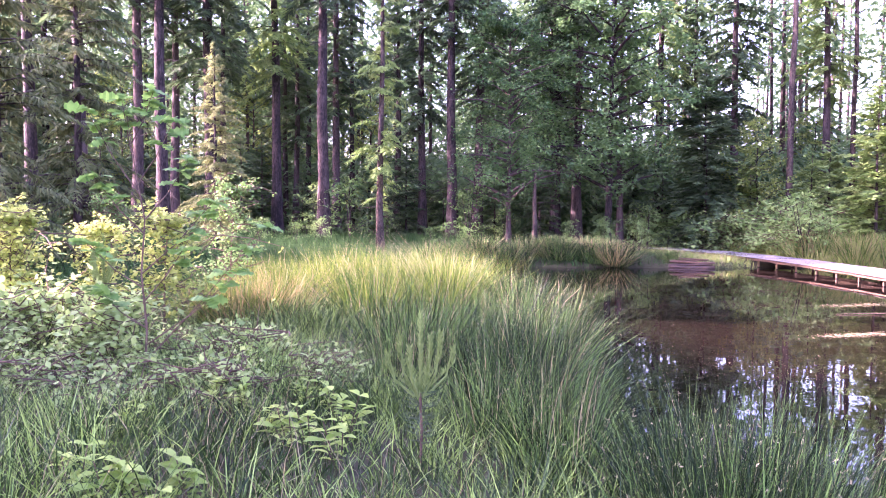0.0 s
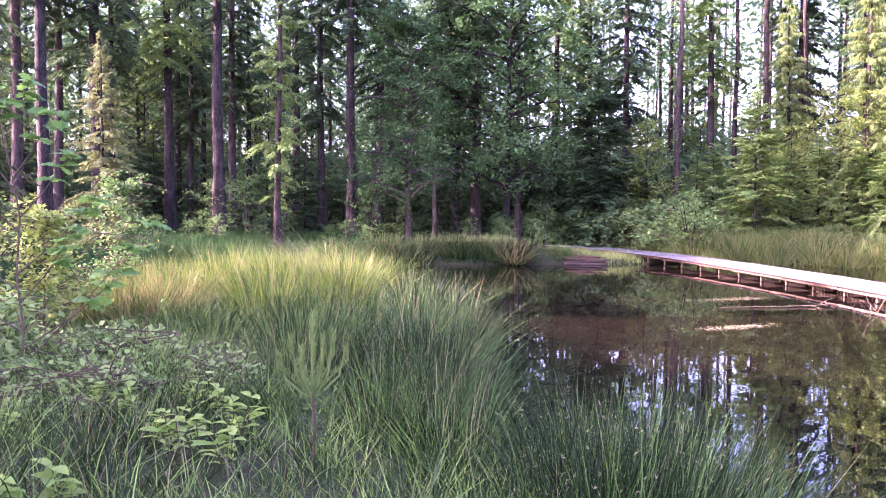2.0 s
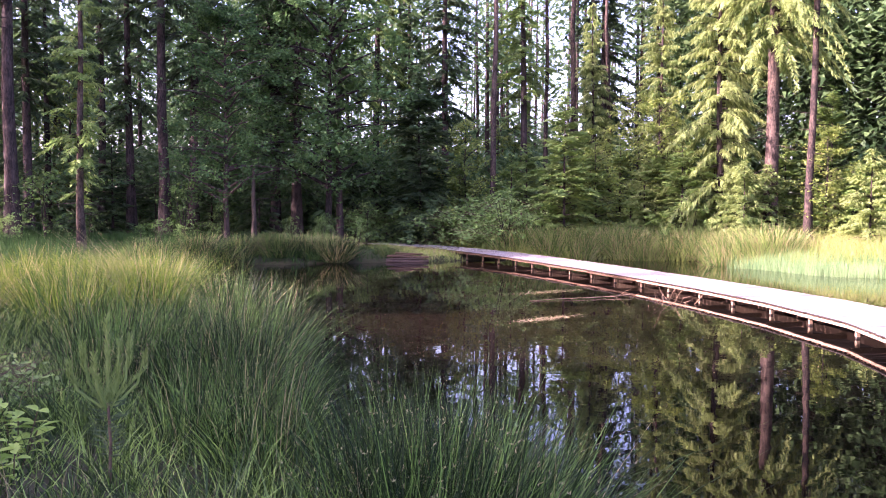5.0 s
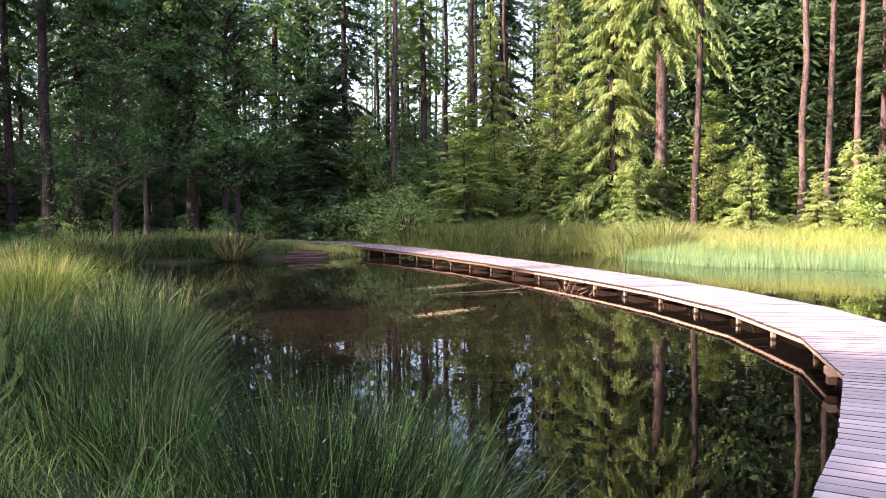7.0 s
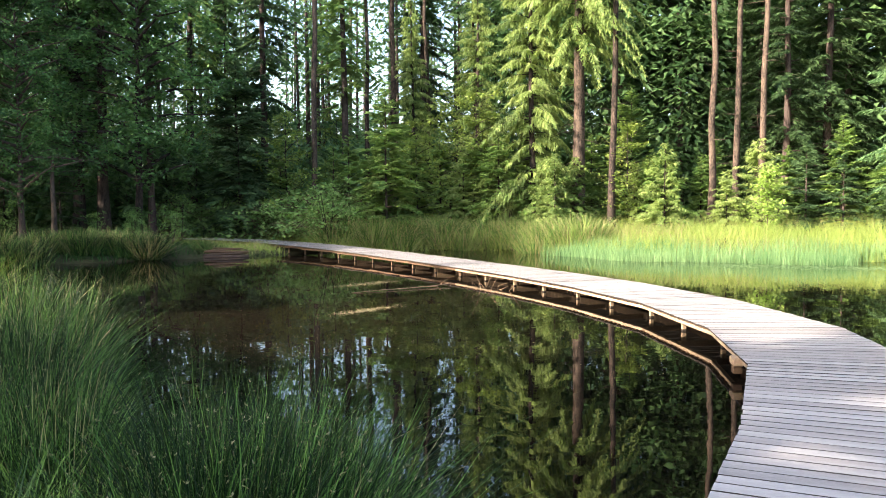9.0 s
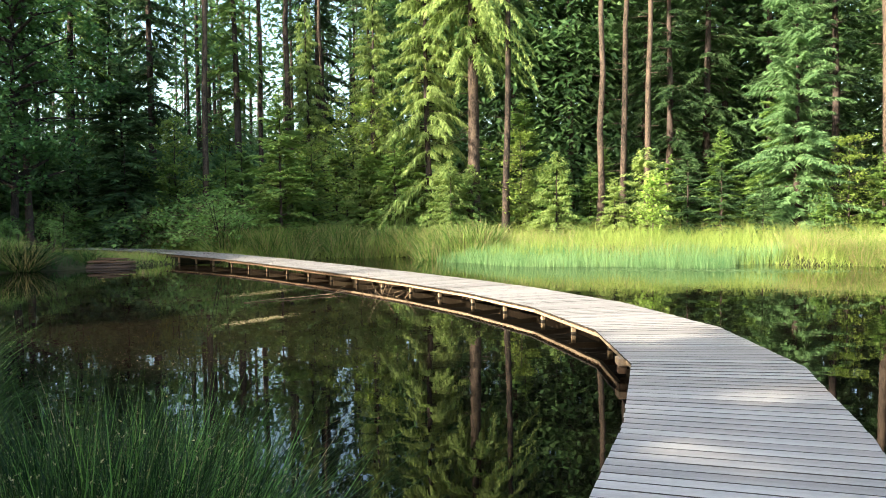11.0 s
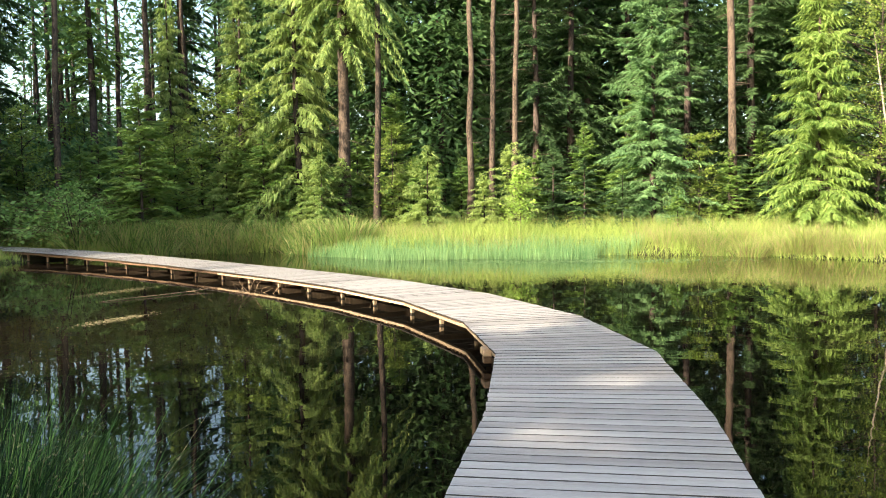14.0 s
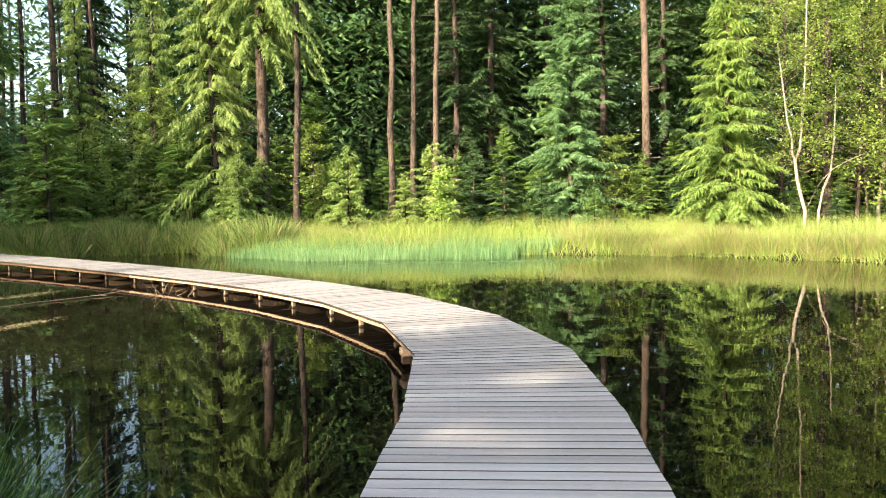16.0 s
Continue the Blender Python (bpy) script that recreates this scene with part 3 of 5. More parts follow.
def make_leafy(name, label, height, radius, start, reach, seed, mat, bark=None, limbs=26, leaf=0.11, per=110, category="tree", spread=0.42, stems=1, up=0.45, lean=0.0, twigs=True):
    """A broadleaved tree or shrub: stem, limbs and twigs with clumps of leaves."""
    r = np.random.default_rng(seed)
    tree = tagged(new(name), label, category, name.replace("_", " ") + "s of the clearing")
    wood, leaves = [], []
    for s in range(stems):
        pts, rad, _ = bent_trunk(height * r.uniform(0.8, 1), radius, r, 0.1 if bark is BIRCHBARK else 0.05, 10, 8, 0.2)
        tilt = r.normal(0, 0.12 if stems > 1 else 0.02, 2)
        pts[:, :2] += np.outer(pts[:, 2], tilt) + np.outer(pts[:, 2], (lean, 0))
        wood.append(tube(pts, rad, 8))
        for i in range(limbs // stems):
            zz = start + (height * 0.97 - start) * (i + r.uniform()) / (limbs // stems)
            rel = (zz - start) / (height - start)
            k = lambda ax: np.interp(zz, pts[:, 2], pts[:, ax])
            o = np.array([k(0), k(1), min(zz, pts[-1, 2])])
            a = i * 2.4 + r.normal(0, 0.5)
            L = reach * (1 - 0.65 * rel ** 1.5) * r.uniform(0.55, 1.1)
            out = np.array([math.cos(a), math.sin(a), up + 0.3 * rel + r.normal(0, 0.12)])
            q = np.linspace(0, 1, 5)
            line = o + np.outer(q * L, out) + np.outer(-0.25 * L * q * q, UP) + np.cumsum(r.normal(0, 0.05 * L, (5, 3)), 0) * q[:, None]
            wood.append(tube(line, np.linspace(0.03 * L ** 0.7 * radius / 0.12, 0.004, 5), 5))
            for c in range(5):
                b = line[4] if c == 0 else line[r.integers(1, 5)]
                e = b + r.normal(0, 1, 3) * L * spread * (1, 1, 0.55)
                bow = (b + e) / 2 + r.normal(0, 0.03, 3)
                if twigs:
                    wood.append(tube(np.array([b, bow, e]), [0.008, 0.006, 0.003], 3))
                n = max(3, int(per / 5 * r.uniform(0.6, 1.4)))
                t = r.uniform(0.2, 1.05, n)[:, None]
                at = b + (e - b) * t + r.normal(0, 0.055 * L + 0.03, (n, 3)) * (1, 1, 0.6)
                d = r.normal(0, 1, (n, 3)) * (1, 1, 0.5) - (0, 0, 0.25)
                d *= (leaf * r.uniform(0.7, 1.3, n))[:, None] / np.linalg.norm(d, axis=1)[:, None]
                leaves.append(strips(at, at + d, leaf * r.uniform(0.5, 0.8, n), UP + r.normal(0, 0.5, (n, 3))))
    if bark is BIRCHBARK:
        # crooked pale stem with a fork and a thin second stem
        main = np.array([(0, 0, -0.2), (0.02, 0, 0.9), (-0.08, 0, 1.25), (-0.26, 0.02, 2.0), (-0.34, 0, 2.75), (-0.18, 0, 3.2), (-0.12, 0.03, 4.2), (-0.04, 0, 6.0), (-0.02, 0, 8.5), (0.03, 0, height)])
        fork = np.array([(-0.34, 0, 2.7), (-0.46, 0.03, 3.1), (-0.44, 0, 3.5), (-0.62, 0.05, 4.2), (-0.8, 0, 5.6), (-1.0, 0, 7.2)])
        second = np.array([(0.45, 0.2, -0.1), (0.48, 0.2, 0.9), (0.62, 0.2, 1.7), (0.85, 0.15, 2.3), (0.95, 0.1, 3.4), (0.98, 0.1, 5.6)])
        limb = np.array([(0.12, 0.05, 1.1), (0.5, 0.1, 1.9), (0.9, 0.1, 2.4), (1.5, 0.1, 2.75), (2.1, 0.1, 3.0)])
        child("side_stem", mesh_from("side_stem", *tube(fork, [0.05, 0.045, 0.042, 0.036, 0.026, 0.012], 8), bark, smooth=True), tree)
        child("side_stem", mesh_from("side_stem", *tube(second, [0.06, 0.05, 0.045, 0.04, 0.03, 0.012], 8), bark, smooth=True), tree)
        child("limb", mesh_from("limb", *tube(limb, [0.022, 0.02, 0.017, 0.012, 0.005], 6), bark, smooth=True), tree)
        v, f = joined(wood[1:])
        child("branchwork", mesh_from("branchwork", v, f, BARK, smooth=True), tree, "thin dark branches")
        wood = [tube(main, [0.085, 0.07, 0.068, 0.062, 0.062, 0.048, 0.042, 0.034, 0.025, 0.01], 10)]
    v, f = joined(wood)
    child("trunk" if stems == 1 else "stem", mesh_from("trunk", v, f, bark or BARK, smooth=True), tree)
    v, f = joined(leaves)
    child("crown", mesh_from("crown", v, f, mat), tree)
    return tree


def polar(az, d, eye=(0.25, 0.43)):
    return eye[0] + d * math.sin(radians(az)), eye[1] + d * math.cos(radians(az))


def stand(tree, az, d, turn=0.0, size=1.0, tilt=(0, 0), sink=0.0):
    x, y = polar(az, d)
    tree.matrix_basis = placed(x, y, turn, size, tilt, sink)
    return tree


def placed(x, y, turn=0.0, size=1.0, tilt=(0, 0), sink=0.0):
    return Matrix.Translation((x, y, on_ground(x, y) - sink)) @ Euler((radians(tilt[0]), radians(tilt[1]), radians(turn))).to_matrix().to_4x4() @ Matrix.Diagonal((size, size, size, 1))


def again(tree, az, d, turn=0.0, size=1.0, tilt=(0, 0), sink=0.0):
    if 13.5 < az < 22.5:
        d = max(d, 35.6)
    elif 22.5 <= az < 36:
        d = max(d, 33.8 + size * 0.3)
    x, y = polar(az, d)
    return copy_thing(tree, placed(x, y, turn, size, tilt, sink))


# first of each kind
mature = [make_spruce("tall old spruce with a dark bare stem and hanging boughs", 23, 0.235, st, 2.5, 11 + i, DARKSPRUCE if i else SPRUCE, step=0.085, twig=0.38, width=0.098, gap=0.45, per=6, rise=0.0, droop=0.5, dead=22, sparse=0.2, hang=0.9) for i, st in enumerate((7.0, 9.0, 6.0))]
for t, (az, d) in zip(mature, [(-12.0, 36), (-19.6, 30), (2.1, 37)]):
    stand(t, az, d, az * 7)
pines = [make_pine("tall pine with a bare reddish stem and short snags", 24, 0.14, 13.5, 31 + i, dead=26, lean=l) for i, l in enumerate((0.0, 0.035, -0.02))]
for t, (az, d) in zip(pines, ((52.1, 34), (50.5, 32.3), (43.9, 31.4))):
    stand(t, az, d, az * 5)
young = [make_spruce("dense young spruce with green boughs down to the ground", h, 0.07, 0.2, w, 51 + i, gap=0.24, per=7, droop=0.4, rise=0.16, step=0.066, twig=0.3, width=0.095, name="young_spruce") for i, (h, w) in enumerate(((4.4, 1.6), (6.2, 2.0), (3.2, 1.35)))]
for t, (az, d) in zip(young, ((36.0, 33), (28.0, 32), (46.5, 33))):
    stand(t, az, d, az * 3)
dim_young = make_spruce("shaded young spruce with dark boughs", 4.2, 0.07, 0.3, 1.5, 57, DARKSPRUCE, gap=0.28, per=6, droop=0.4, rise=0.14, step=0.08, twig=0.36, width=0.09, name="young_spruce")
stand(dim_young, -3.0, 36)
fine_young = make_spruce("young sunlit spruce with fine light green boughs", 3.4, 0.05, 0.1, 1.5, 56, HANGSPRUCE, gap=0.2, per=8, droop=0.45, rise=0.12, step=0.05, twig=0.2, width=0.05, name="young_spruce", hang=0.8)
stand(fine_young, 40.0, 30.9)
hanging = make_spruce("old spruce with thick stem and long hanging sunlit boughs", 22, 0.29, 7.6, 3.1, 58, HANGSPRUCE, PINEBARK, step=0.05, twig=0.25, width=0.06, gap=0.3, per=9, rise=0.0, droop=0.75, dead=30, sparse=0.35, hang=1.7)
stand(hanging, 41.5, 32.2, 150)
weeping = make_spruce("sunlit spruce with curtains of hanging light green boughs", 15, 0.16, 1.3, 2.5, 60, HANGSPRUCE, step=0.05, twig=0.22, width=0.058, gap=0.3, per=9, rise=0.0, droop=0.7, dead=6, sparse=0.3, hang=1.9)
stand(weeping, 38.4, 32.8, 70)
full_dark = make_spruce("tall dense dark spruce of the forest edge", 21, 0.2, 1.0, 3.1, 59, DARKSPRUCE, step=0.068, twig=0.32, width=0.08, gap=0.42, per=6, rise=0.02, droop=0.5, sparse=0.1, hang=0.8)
stand(full_dark, 57.5, 38)
shrub = [make_leafy("undergrowth_shrub", "leafy green shrub of the forest edge", 2.6, 0.035, 0.25, 1.3, 61 + i, m, limbs=20, leaf=0.11, per=54, category="shrub", stems=3, up=0.5, twigs=False) for i, m in enumerate((UNDER, BRAMBLE))]
stand(shrub[0], 24.0, 31)
stand(shrub[1], -7.0, 32)
beech = make_leafy("beech_tree", "young broadleaved tree with light green leaves", 6.0, 0.06, 0.5, 1.9, 64, BIRCHLEAF, limbs=34, leaf=0.14, per=100, up=0.35)
stand(beech, 34.5, 34.5)

for i in range(15):
    again(fine_young if i % 3 else shrub[0], 25.5 + 2.0 * i, 31.4 + 1.2 * math.sin(i * 2.7), i * 47, (0.8 if i % 3 else 0.5) + 0.25 * math.sin(i * 1.9))
for i, (az, d, s) in enumerate(((24.3, 34.4, 0.9), (27.2, 34.2, 0.75), (29.8, 34.3, 0.95), (32.6, 34.0, 0.8), (35.0, 34.2, 0.9), (38.5, 32.6, 0.7), (44.2, 32.4, 0.6), (56.0, 32.6, 0.6))):
    again(young[(0, 2)[i % 2]], az, d, i * 61, s)
# single stems by their place along the far edge
LEFT_STEMS = [(-21.2, 33, 1.0), (-18.8, 36, 0.9), (-16.4, 34, 1.15), (-15.5, 41, 0.8), (-11.4, 44, 0.7), (-10.7, 42, 0.75), (-9.8, 46, 0.8), (-8.8, 31, 1.05), (-7.9, 38, 0.9),
              (-6.8, 45, 0.75), (-3.6, 40, 0.8), (-1.8, 36, 0.85), (0.3, 34, 1.0), (3.2, 45, 0.6), (7.6, 38, 1.0), (9.1, 37, 1.05), (12.1, 36, 0.7), (-24.5, 30, 1.0), (-27.5, 33, 1.1), (17.0, 44, 0.8)]
for i, (az, d, s) in enumerate(LEFT_STEMS):
    again(mature[(1, 1, 2)[i % 3]], az, d, i * 77, s)
again(pines[0], 22.85, 36, 40, 1.05)
for i, (az, d, k) in enumerate(((14.6, 43, 0.95), (19.6, 41, 0.95), (25.2, 42, 0.95), (30.6, 44, 1.0), (35.6, 46, 0.95))):
    again(mature[(0, 2)[i % 2]], az, d, i * 83, k)
RIGHT_STEMS = [(53.6, 33, 0.95), (26.6, 42, 1.0), (28.5, 41, 1.2), (31.2, 40, 0.95), (33.4, 43, 0.8), (34.3, 37, 0.7), (47.4, 44, 0.9), (45.5, 47, 0.9), (38.0, 46, 1.0)]
for i, (az, d, s) in enumerate(RIGHT_STEMS):
    again(pines[(0, 0, 2)[i % 3]], az, d, i * 50, s)
again(pines[0], 68.5, 32.6, 130, 1.2)
again(pines[2], 79.7, 33.0, 20, 1.1)
for i, (az, d, s) in enumerate(((34.6, 36.5, 0.8), (30.0, 39, 0.75))):
    again(weeping, az, d, i * 95 + 20, s)
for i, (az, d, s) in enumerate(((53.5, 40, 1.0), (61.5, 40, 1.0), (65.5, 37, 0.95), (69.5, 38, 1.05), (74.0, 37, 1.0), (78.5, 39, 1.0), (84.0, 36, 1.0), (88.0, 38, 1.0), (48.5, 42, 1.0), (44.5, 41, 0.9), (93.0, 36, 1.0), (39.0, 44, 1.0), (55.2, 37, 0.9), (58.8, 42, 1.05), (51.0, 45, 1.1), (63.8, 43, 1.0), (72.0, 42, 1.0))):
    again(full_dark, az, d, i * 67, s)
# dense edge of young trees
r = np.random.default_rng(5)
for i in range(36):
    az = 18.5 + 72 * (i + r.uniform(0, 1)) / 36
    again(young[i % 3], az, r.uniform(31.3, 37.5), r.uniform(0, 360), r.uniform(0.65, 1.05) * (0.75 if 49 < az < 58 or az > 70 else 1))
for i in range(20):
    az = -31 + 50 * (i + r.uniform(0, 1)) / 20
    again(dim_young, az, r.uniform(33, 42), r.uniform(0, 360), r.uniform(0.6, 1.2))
for i in range(26):
    az = -30 + 118 * (i + r.uniform(0, 1)) / 28
    again(shrub[0 if az > 16 else i % 2], az, r.uniform(31, 34), r.uniform(0, 360), r.uniform(0.35, 0.95) * (0.6 if az > 40 else 1))
for i, (az, d, s) in enumerate(((30.2, 33, 0.8), (45.0, 32.5, 0.75), (33.0, 38, 1.1), (84.0, 32, 1.0), (21.0, 35, 0.9), (-22.0, 42, 1.3), (-13.5, 47, 1.5), (-5.5, 47, 1.5), (9.8, 48, 1.3), (15.5, 46, 1.05), (20.0, 47, 1.05), (24.5, 46, 1.0))):
    again(beech, az, d, i * 80, s)

oak = stand(make_leafy("oak_tree", "broad oak with dark stem and green summer leaves", 13, 0.15, 2.0, 3.3, 71, OAK, limbs=64, leaf=0.16, per=310), 11.2, 34.5, 0, 1.12)
again(oak, 4.3, 31.5, 140, 0.68)
again(oak, 7.5, 38, 240, 0.95)
stand(make_spruce("dark dense spruce standing free at the path", 6.6, 0.1, 0.3, 2.3, 91, FREESPRUCE, gap=0.22, per=9, droop=0.5, rise=0.1, step=0.065, twig=0.4, width=0.09), 17.7, 36.6, 0, 1.2)
stand(make_spruce("tall blue-green larch with layered boughs", 11.5, 0.13, 0.4, 2.7, 95, REEDGREEN, gap=0.25, per=7, droop=0.4, rise=0.1, step=0.045, twig=0.28, width=0.062, hang=0.9, name="larch_tree", inner=5), 63.2, 32)
larch = stand(make_spruce("bright green larch with layered drooping boughs", 9.5, 0.11, 0.3, 2.1, 92, LARCH, gap=0.24, per=8, droop=0.45, rise=0.1, step=0.04, twig=0.26, width=0.056, hang=1.2, name="larch_tree", inner=5), 73.6, 29.8)
birch = stand(make_leafy("birch_tree", "slender birch with pale forked stem and light leaves", 12, 0.06, 2.2, 2.1, 93, BIRCHLEAF, BIRCHBARK, limbs=64, leaf=0.095, per=210, up=0.6), 78.4, 30, -78.4, 0.92)
for i, (az, d, s) in enumerate(((82.6, 34.0, 1.0), (87.0, 31.5, 0.95))):
    again(birch, az, d, i * 75 + 40, s)
again(beech, 66.3, 31.8, 15, 0.62)
thicket = stand(make_leafy("birch_tree", "leafy birch of the thicket with small olive green leaves", 11, 0.08, 1.2, 2.5, 96, BIRCHLEAF, BARK, limbs=70, leaf=0.085, per=170, up=0.5, twigs=False), 76.9, 33.6)
for i, (az, d, k) in enumerate(((81.4, 33.2, 0.95), (85.0, 34.0, 1.0))):
    again(thicket, az, d, i * 63 + 15, k)
for i, (az, d, k) in enumerate(((61.2, 30.6, 0.55), (58.6, 30.8, 0.7), (56.4, 31.2, 0.8), (80.3, 29.9, 0.4), (70.6, 33.0, 0.6))):
    again(dim_young, az, d, i * 77, k)
again(young[2], 64.9, 30.2, 40, 0.5)
sapling = stand(make_leafy("broadleaf_sapling", "bright green sunlit sapling at the meadow's edge", 2.6, 0.03, 0.25, 0.62, 94, FRESH, limbs=34, leaf=0.11, per=52, up=1.1, category="sapling"), 54.1, 29.3)
# trees all round, behind and beside the camera
for i in range(9):
    az = 96 + 162 * (i + r.uniform(0, 1)) / 9
    again(mature[i % 3] if i % 3 == 0 else pines[i % 2 * 2], az, r.uniform(27, 42), i * 31, r.uniform(0.8, 1.1))
# unseen spruces added beside the pond towards the sun, to shade bank and deck
for i in range(11):
    copy_thing(young[1], placed((-14.5, -15.7)[i % 2], -2.7 + 0.96 * i, i * 55, (1.9 if i < 7 else (1.85, 1.45, 1.88, 1.84)[i - 7]) + 0.05 * math.sin(i * 2.1)))
# crown set high to shade the bank yet let sun reach the brambles
high = make_spruce("unseen slim spruce with a bare lower stem, added to shade the bank", 9.9, 0.09, 6.9, 1.7, 66, gap=0.26, per=7, droop=0.4, rise=0.14, step=0.1, twig=0.42, width=0.12, sparse=0.1, dead=8)
high.matrix_basis = placed(-15.0, 8.4, 0, 0.94)
for i, (y, s) in enumerate(((7.5, 0.95), (9.3, 0.93), (10.2, 0.88))):
    copy_thing(high, placed(-15.2 + 0.4 * (i % 2), y, i * 70, s))
for i, (y, s) in enumerate(((12.4, 0.8), (13.8, 0.78), (15.6, 1.35), (16.8, 1.55), (18.4, 1.6), (20.2, 1.6), (22.0, 1.6))):
    copy_thing(young[1], placed(-15.2 + 0.5 * (i % 2), y, i * 55, s))
# tall spruces added past the left edge to shade oak and left wood
for i, (x, y, k) in enumerate(((-20, 31.8, 0.8), (-21.5, 33.8, 0.85), (-20, 36.2, 1.1), (-22, 38.6, 1.15), (-20, 41.0, 1.15), (-31, 41, 1.15), (-29, 45, 1.15))):
    copy_thing(full_dark, placed(x, y, i * 81, k))


def far_woods():
    """The wood beyond the first rows: stems and loose boughs."""
    r = np.random.default_rng(77)
    wood, tufts = [], []
    for i in range(520):
        near = i >= 310
        # a closer, denser belt on the sunny side and low thickets on the shady one
        az, d = (r.uniform(-36, 98), r.uniform(47, 90)) if not near else (r.uniform(36, 100), r.uniform(40, 50)) if i < 440 else (r.uniform(-34, 36), r.uniform(41, 50))
        x, y = polar(az, d)
        h = r.uniform(16, 24)
        if not near:
            wood.append(tube(np.array([(x, y, 0.3), (x + r.normal(0, 0.2), y, h)]), [r.uniform(0.1, 0.2), 0.05], 5))
        sunny = near and i < 440
        n, m, fine = (650, 16, 0.62) if sunny else (480, 6, 0.6) if near else (700 if az < 11 else 640 if az < 36 else 330, 19 if az < 11 else 8, 0.7)
        per = 45 if sunny else 30
        clear = 11 < az < 36
        z = r.uniform(0.3, 5.0 if near and not sunny else 7.6 if clear else 11.0, n)
        a = r.uniform(0, 6.283, n)
        q = np.sqrt(r.uniform(0.02, 1, n)) * 3.3 * (1.1 - 0.75 * z / h)
        low = np.column_stack([x + np.cos(a) * q, y + np.sin(a) * q, z])
        # boughs of the tops, in clumps with gaps between them
        c, k = r.uniform(0, 6.283, m), r.uniform(9.0, h, m)
        w = np.column_stack([x + np.cos(c) * 1.3, y + np.sin(c) * 1.3, k])
        top = np.repeat(w, per, 0) + r.normal(0, 1, (m * per, 3)) * (0.85, 0.85, 0.35)
        b = np.concatenate([low, top])
        a = np.concatenate([a, np.repeat(c, per) + r.normal(0, 0.6, m * per)])
        n = len(b)
        e = b + np.column_stack([np.cos(a), np.sin(a), -r.uniform(0.1, 0.9, n)]) * (fine * r.uniform(0.45, 1.05, n))[:, None]
        tufts.append(spikes(b, e, fine * r.uniform(0.22, 0.42, n), UP + r.normal(0, 0.6, (n, 3))))
    v, f = joined(wood)
    tagged(new("far_stems", mesh_from("far_stems", v, f, BARK, smooth=True)), "dim stems deep in the spruce wood", "woodland", kind="stuff")
    v, f = joined(tufts)
    tagged(new("far_foliage", mesh_from("far_foliage", v, f, FARGREEN)), "green boughs deep in the spruce wood", "woodland", kind="stuff")


far_woods()

# ---- grasses ----
def scatter(n, x0, x1, y0, y1, keep, r):
    p = np.column_stack([r.uniform(x0, x1, n), r.uniform(y0, y1, n)])
    d = shore_distance(p)
    return p[keep(p, d, r)]


def lay(name, label, mat, p, height, width, lean, r, category="grass", droop=0.7, far=False):
    ok = deck_gap(p) > 0.95
    p, height, width, lean = p[ok], height[ok], width[ok], lean[ok]
    low = np.where((deck_gap(p) < 4.5) & (p[:, 0] < 11.5) & (p[:, 1] > 24), 0.45, 1.0)
    height, lean = height * low, lean * low
    z = ground_z(p)
    if far:
        v, f = far_blades(np.column_stack([p, np.maximum(z, -0.25) - 0.02]), height, width, lean, r)
        tagged(new(name, mesh_from(name, v, f, mat)), label, category, kind="stuff")
        return
    v, f = blades(np.column_stack([p, np.maximum(z, -0.25) - 0.02]), height, width, lean, droop, r)
    tagged(new(name, mesh_from(name, v, f, mat)), label, category, kind="stuff")


def patchy(p, s=0.6, k=0.0):
    return 0.5 + 0.25 * np.sin(p[:, 0] * s * 2.1 + k) + 0.25 * np.sin(p[:, 1] * s * 1.7 + p[:, 0] * s + k * 2)


r = np.random.default_rng(21)
near = lambda p, d, r: (d > -0.1) & (np.hypot(p[:, 0], p[:, 1]) > 0.6)
c0 = scatter(500, -5, 1.2, -4, 2.6, near, np.random.default_rng(22))
c0 = c0[deck_gap(c0) > 1.05]
c = scatter(2500, -8, 3.2, 1.8, 11, lambda p, d, r: (d > -0.1) & (np.hypot(p[:, 0], p[:, 1]) > 2.2) & (np.abs(p[:, 0]) < 1.3 + 0.62 * p[:, 1]), r)
c = np.repeat(np.concatenate([c, c0]), 28, 0)
n = len(c)
a = r.uniform(0, 6.283, n)
q = np.sqrt(r.uniform(0, 1, n))
away = np.column_stack([np.cos(a), np.sin(a), np.zeros(n)])
p = c + away[:, :2] * (q * 0.13)[:, None]
h = (0.2 + 0.28 * patchy(c, 1.3)) * r.uniform(0.5, 1.25, n)
for x, y in ((-0.08, 4.85), (-0.7, 4.95), (-1.2, 4.0), (-0.1, 4.5)):
    h = np.where(np.hypot(c[:, 0] - x, c[:, 1] - y) < 0.42, h * 0.7, h)
v, f = away_blades(np.column_stack([p, ground_z(p) - 0.02]), away + r.normal(0, 0.4, (n, 3)) * (1, 1, 0), h, r.uniform(0.0045, 0.0105, n), h * (0.25 + q) * r.uniform(0.4, 1.1, n), r)
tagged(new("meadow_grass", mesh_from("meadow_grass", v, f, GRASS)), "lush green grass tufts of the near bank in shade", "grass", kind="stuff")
p = scatter(2600, -7, 3.0, 2.2, 11, lambda p, d, r: (d > -0.05) & (patchy(p, 1.0, 4) > 0.45), r)
h = r.uniform(0.25, 0.6, len(p))
lay("dry_grass", "dry straw-coloured blades among the green", STRAW, p, h, r.uniform(0.003, 0.006, len(p)), h * r.uniform(0.3, 1.2, len(p)), r)
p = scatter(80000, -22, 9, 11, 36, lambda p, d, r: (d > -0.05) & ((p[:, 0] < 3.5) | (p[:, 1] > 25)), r)
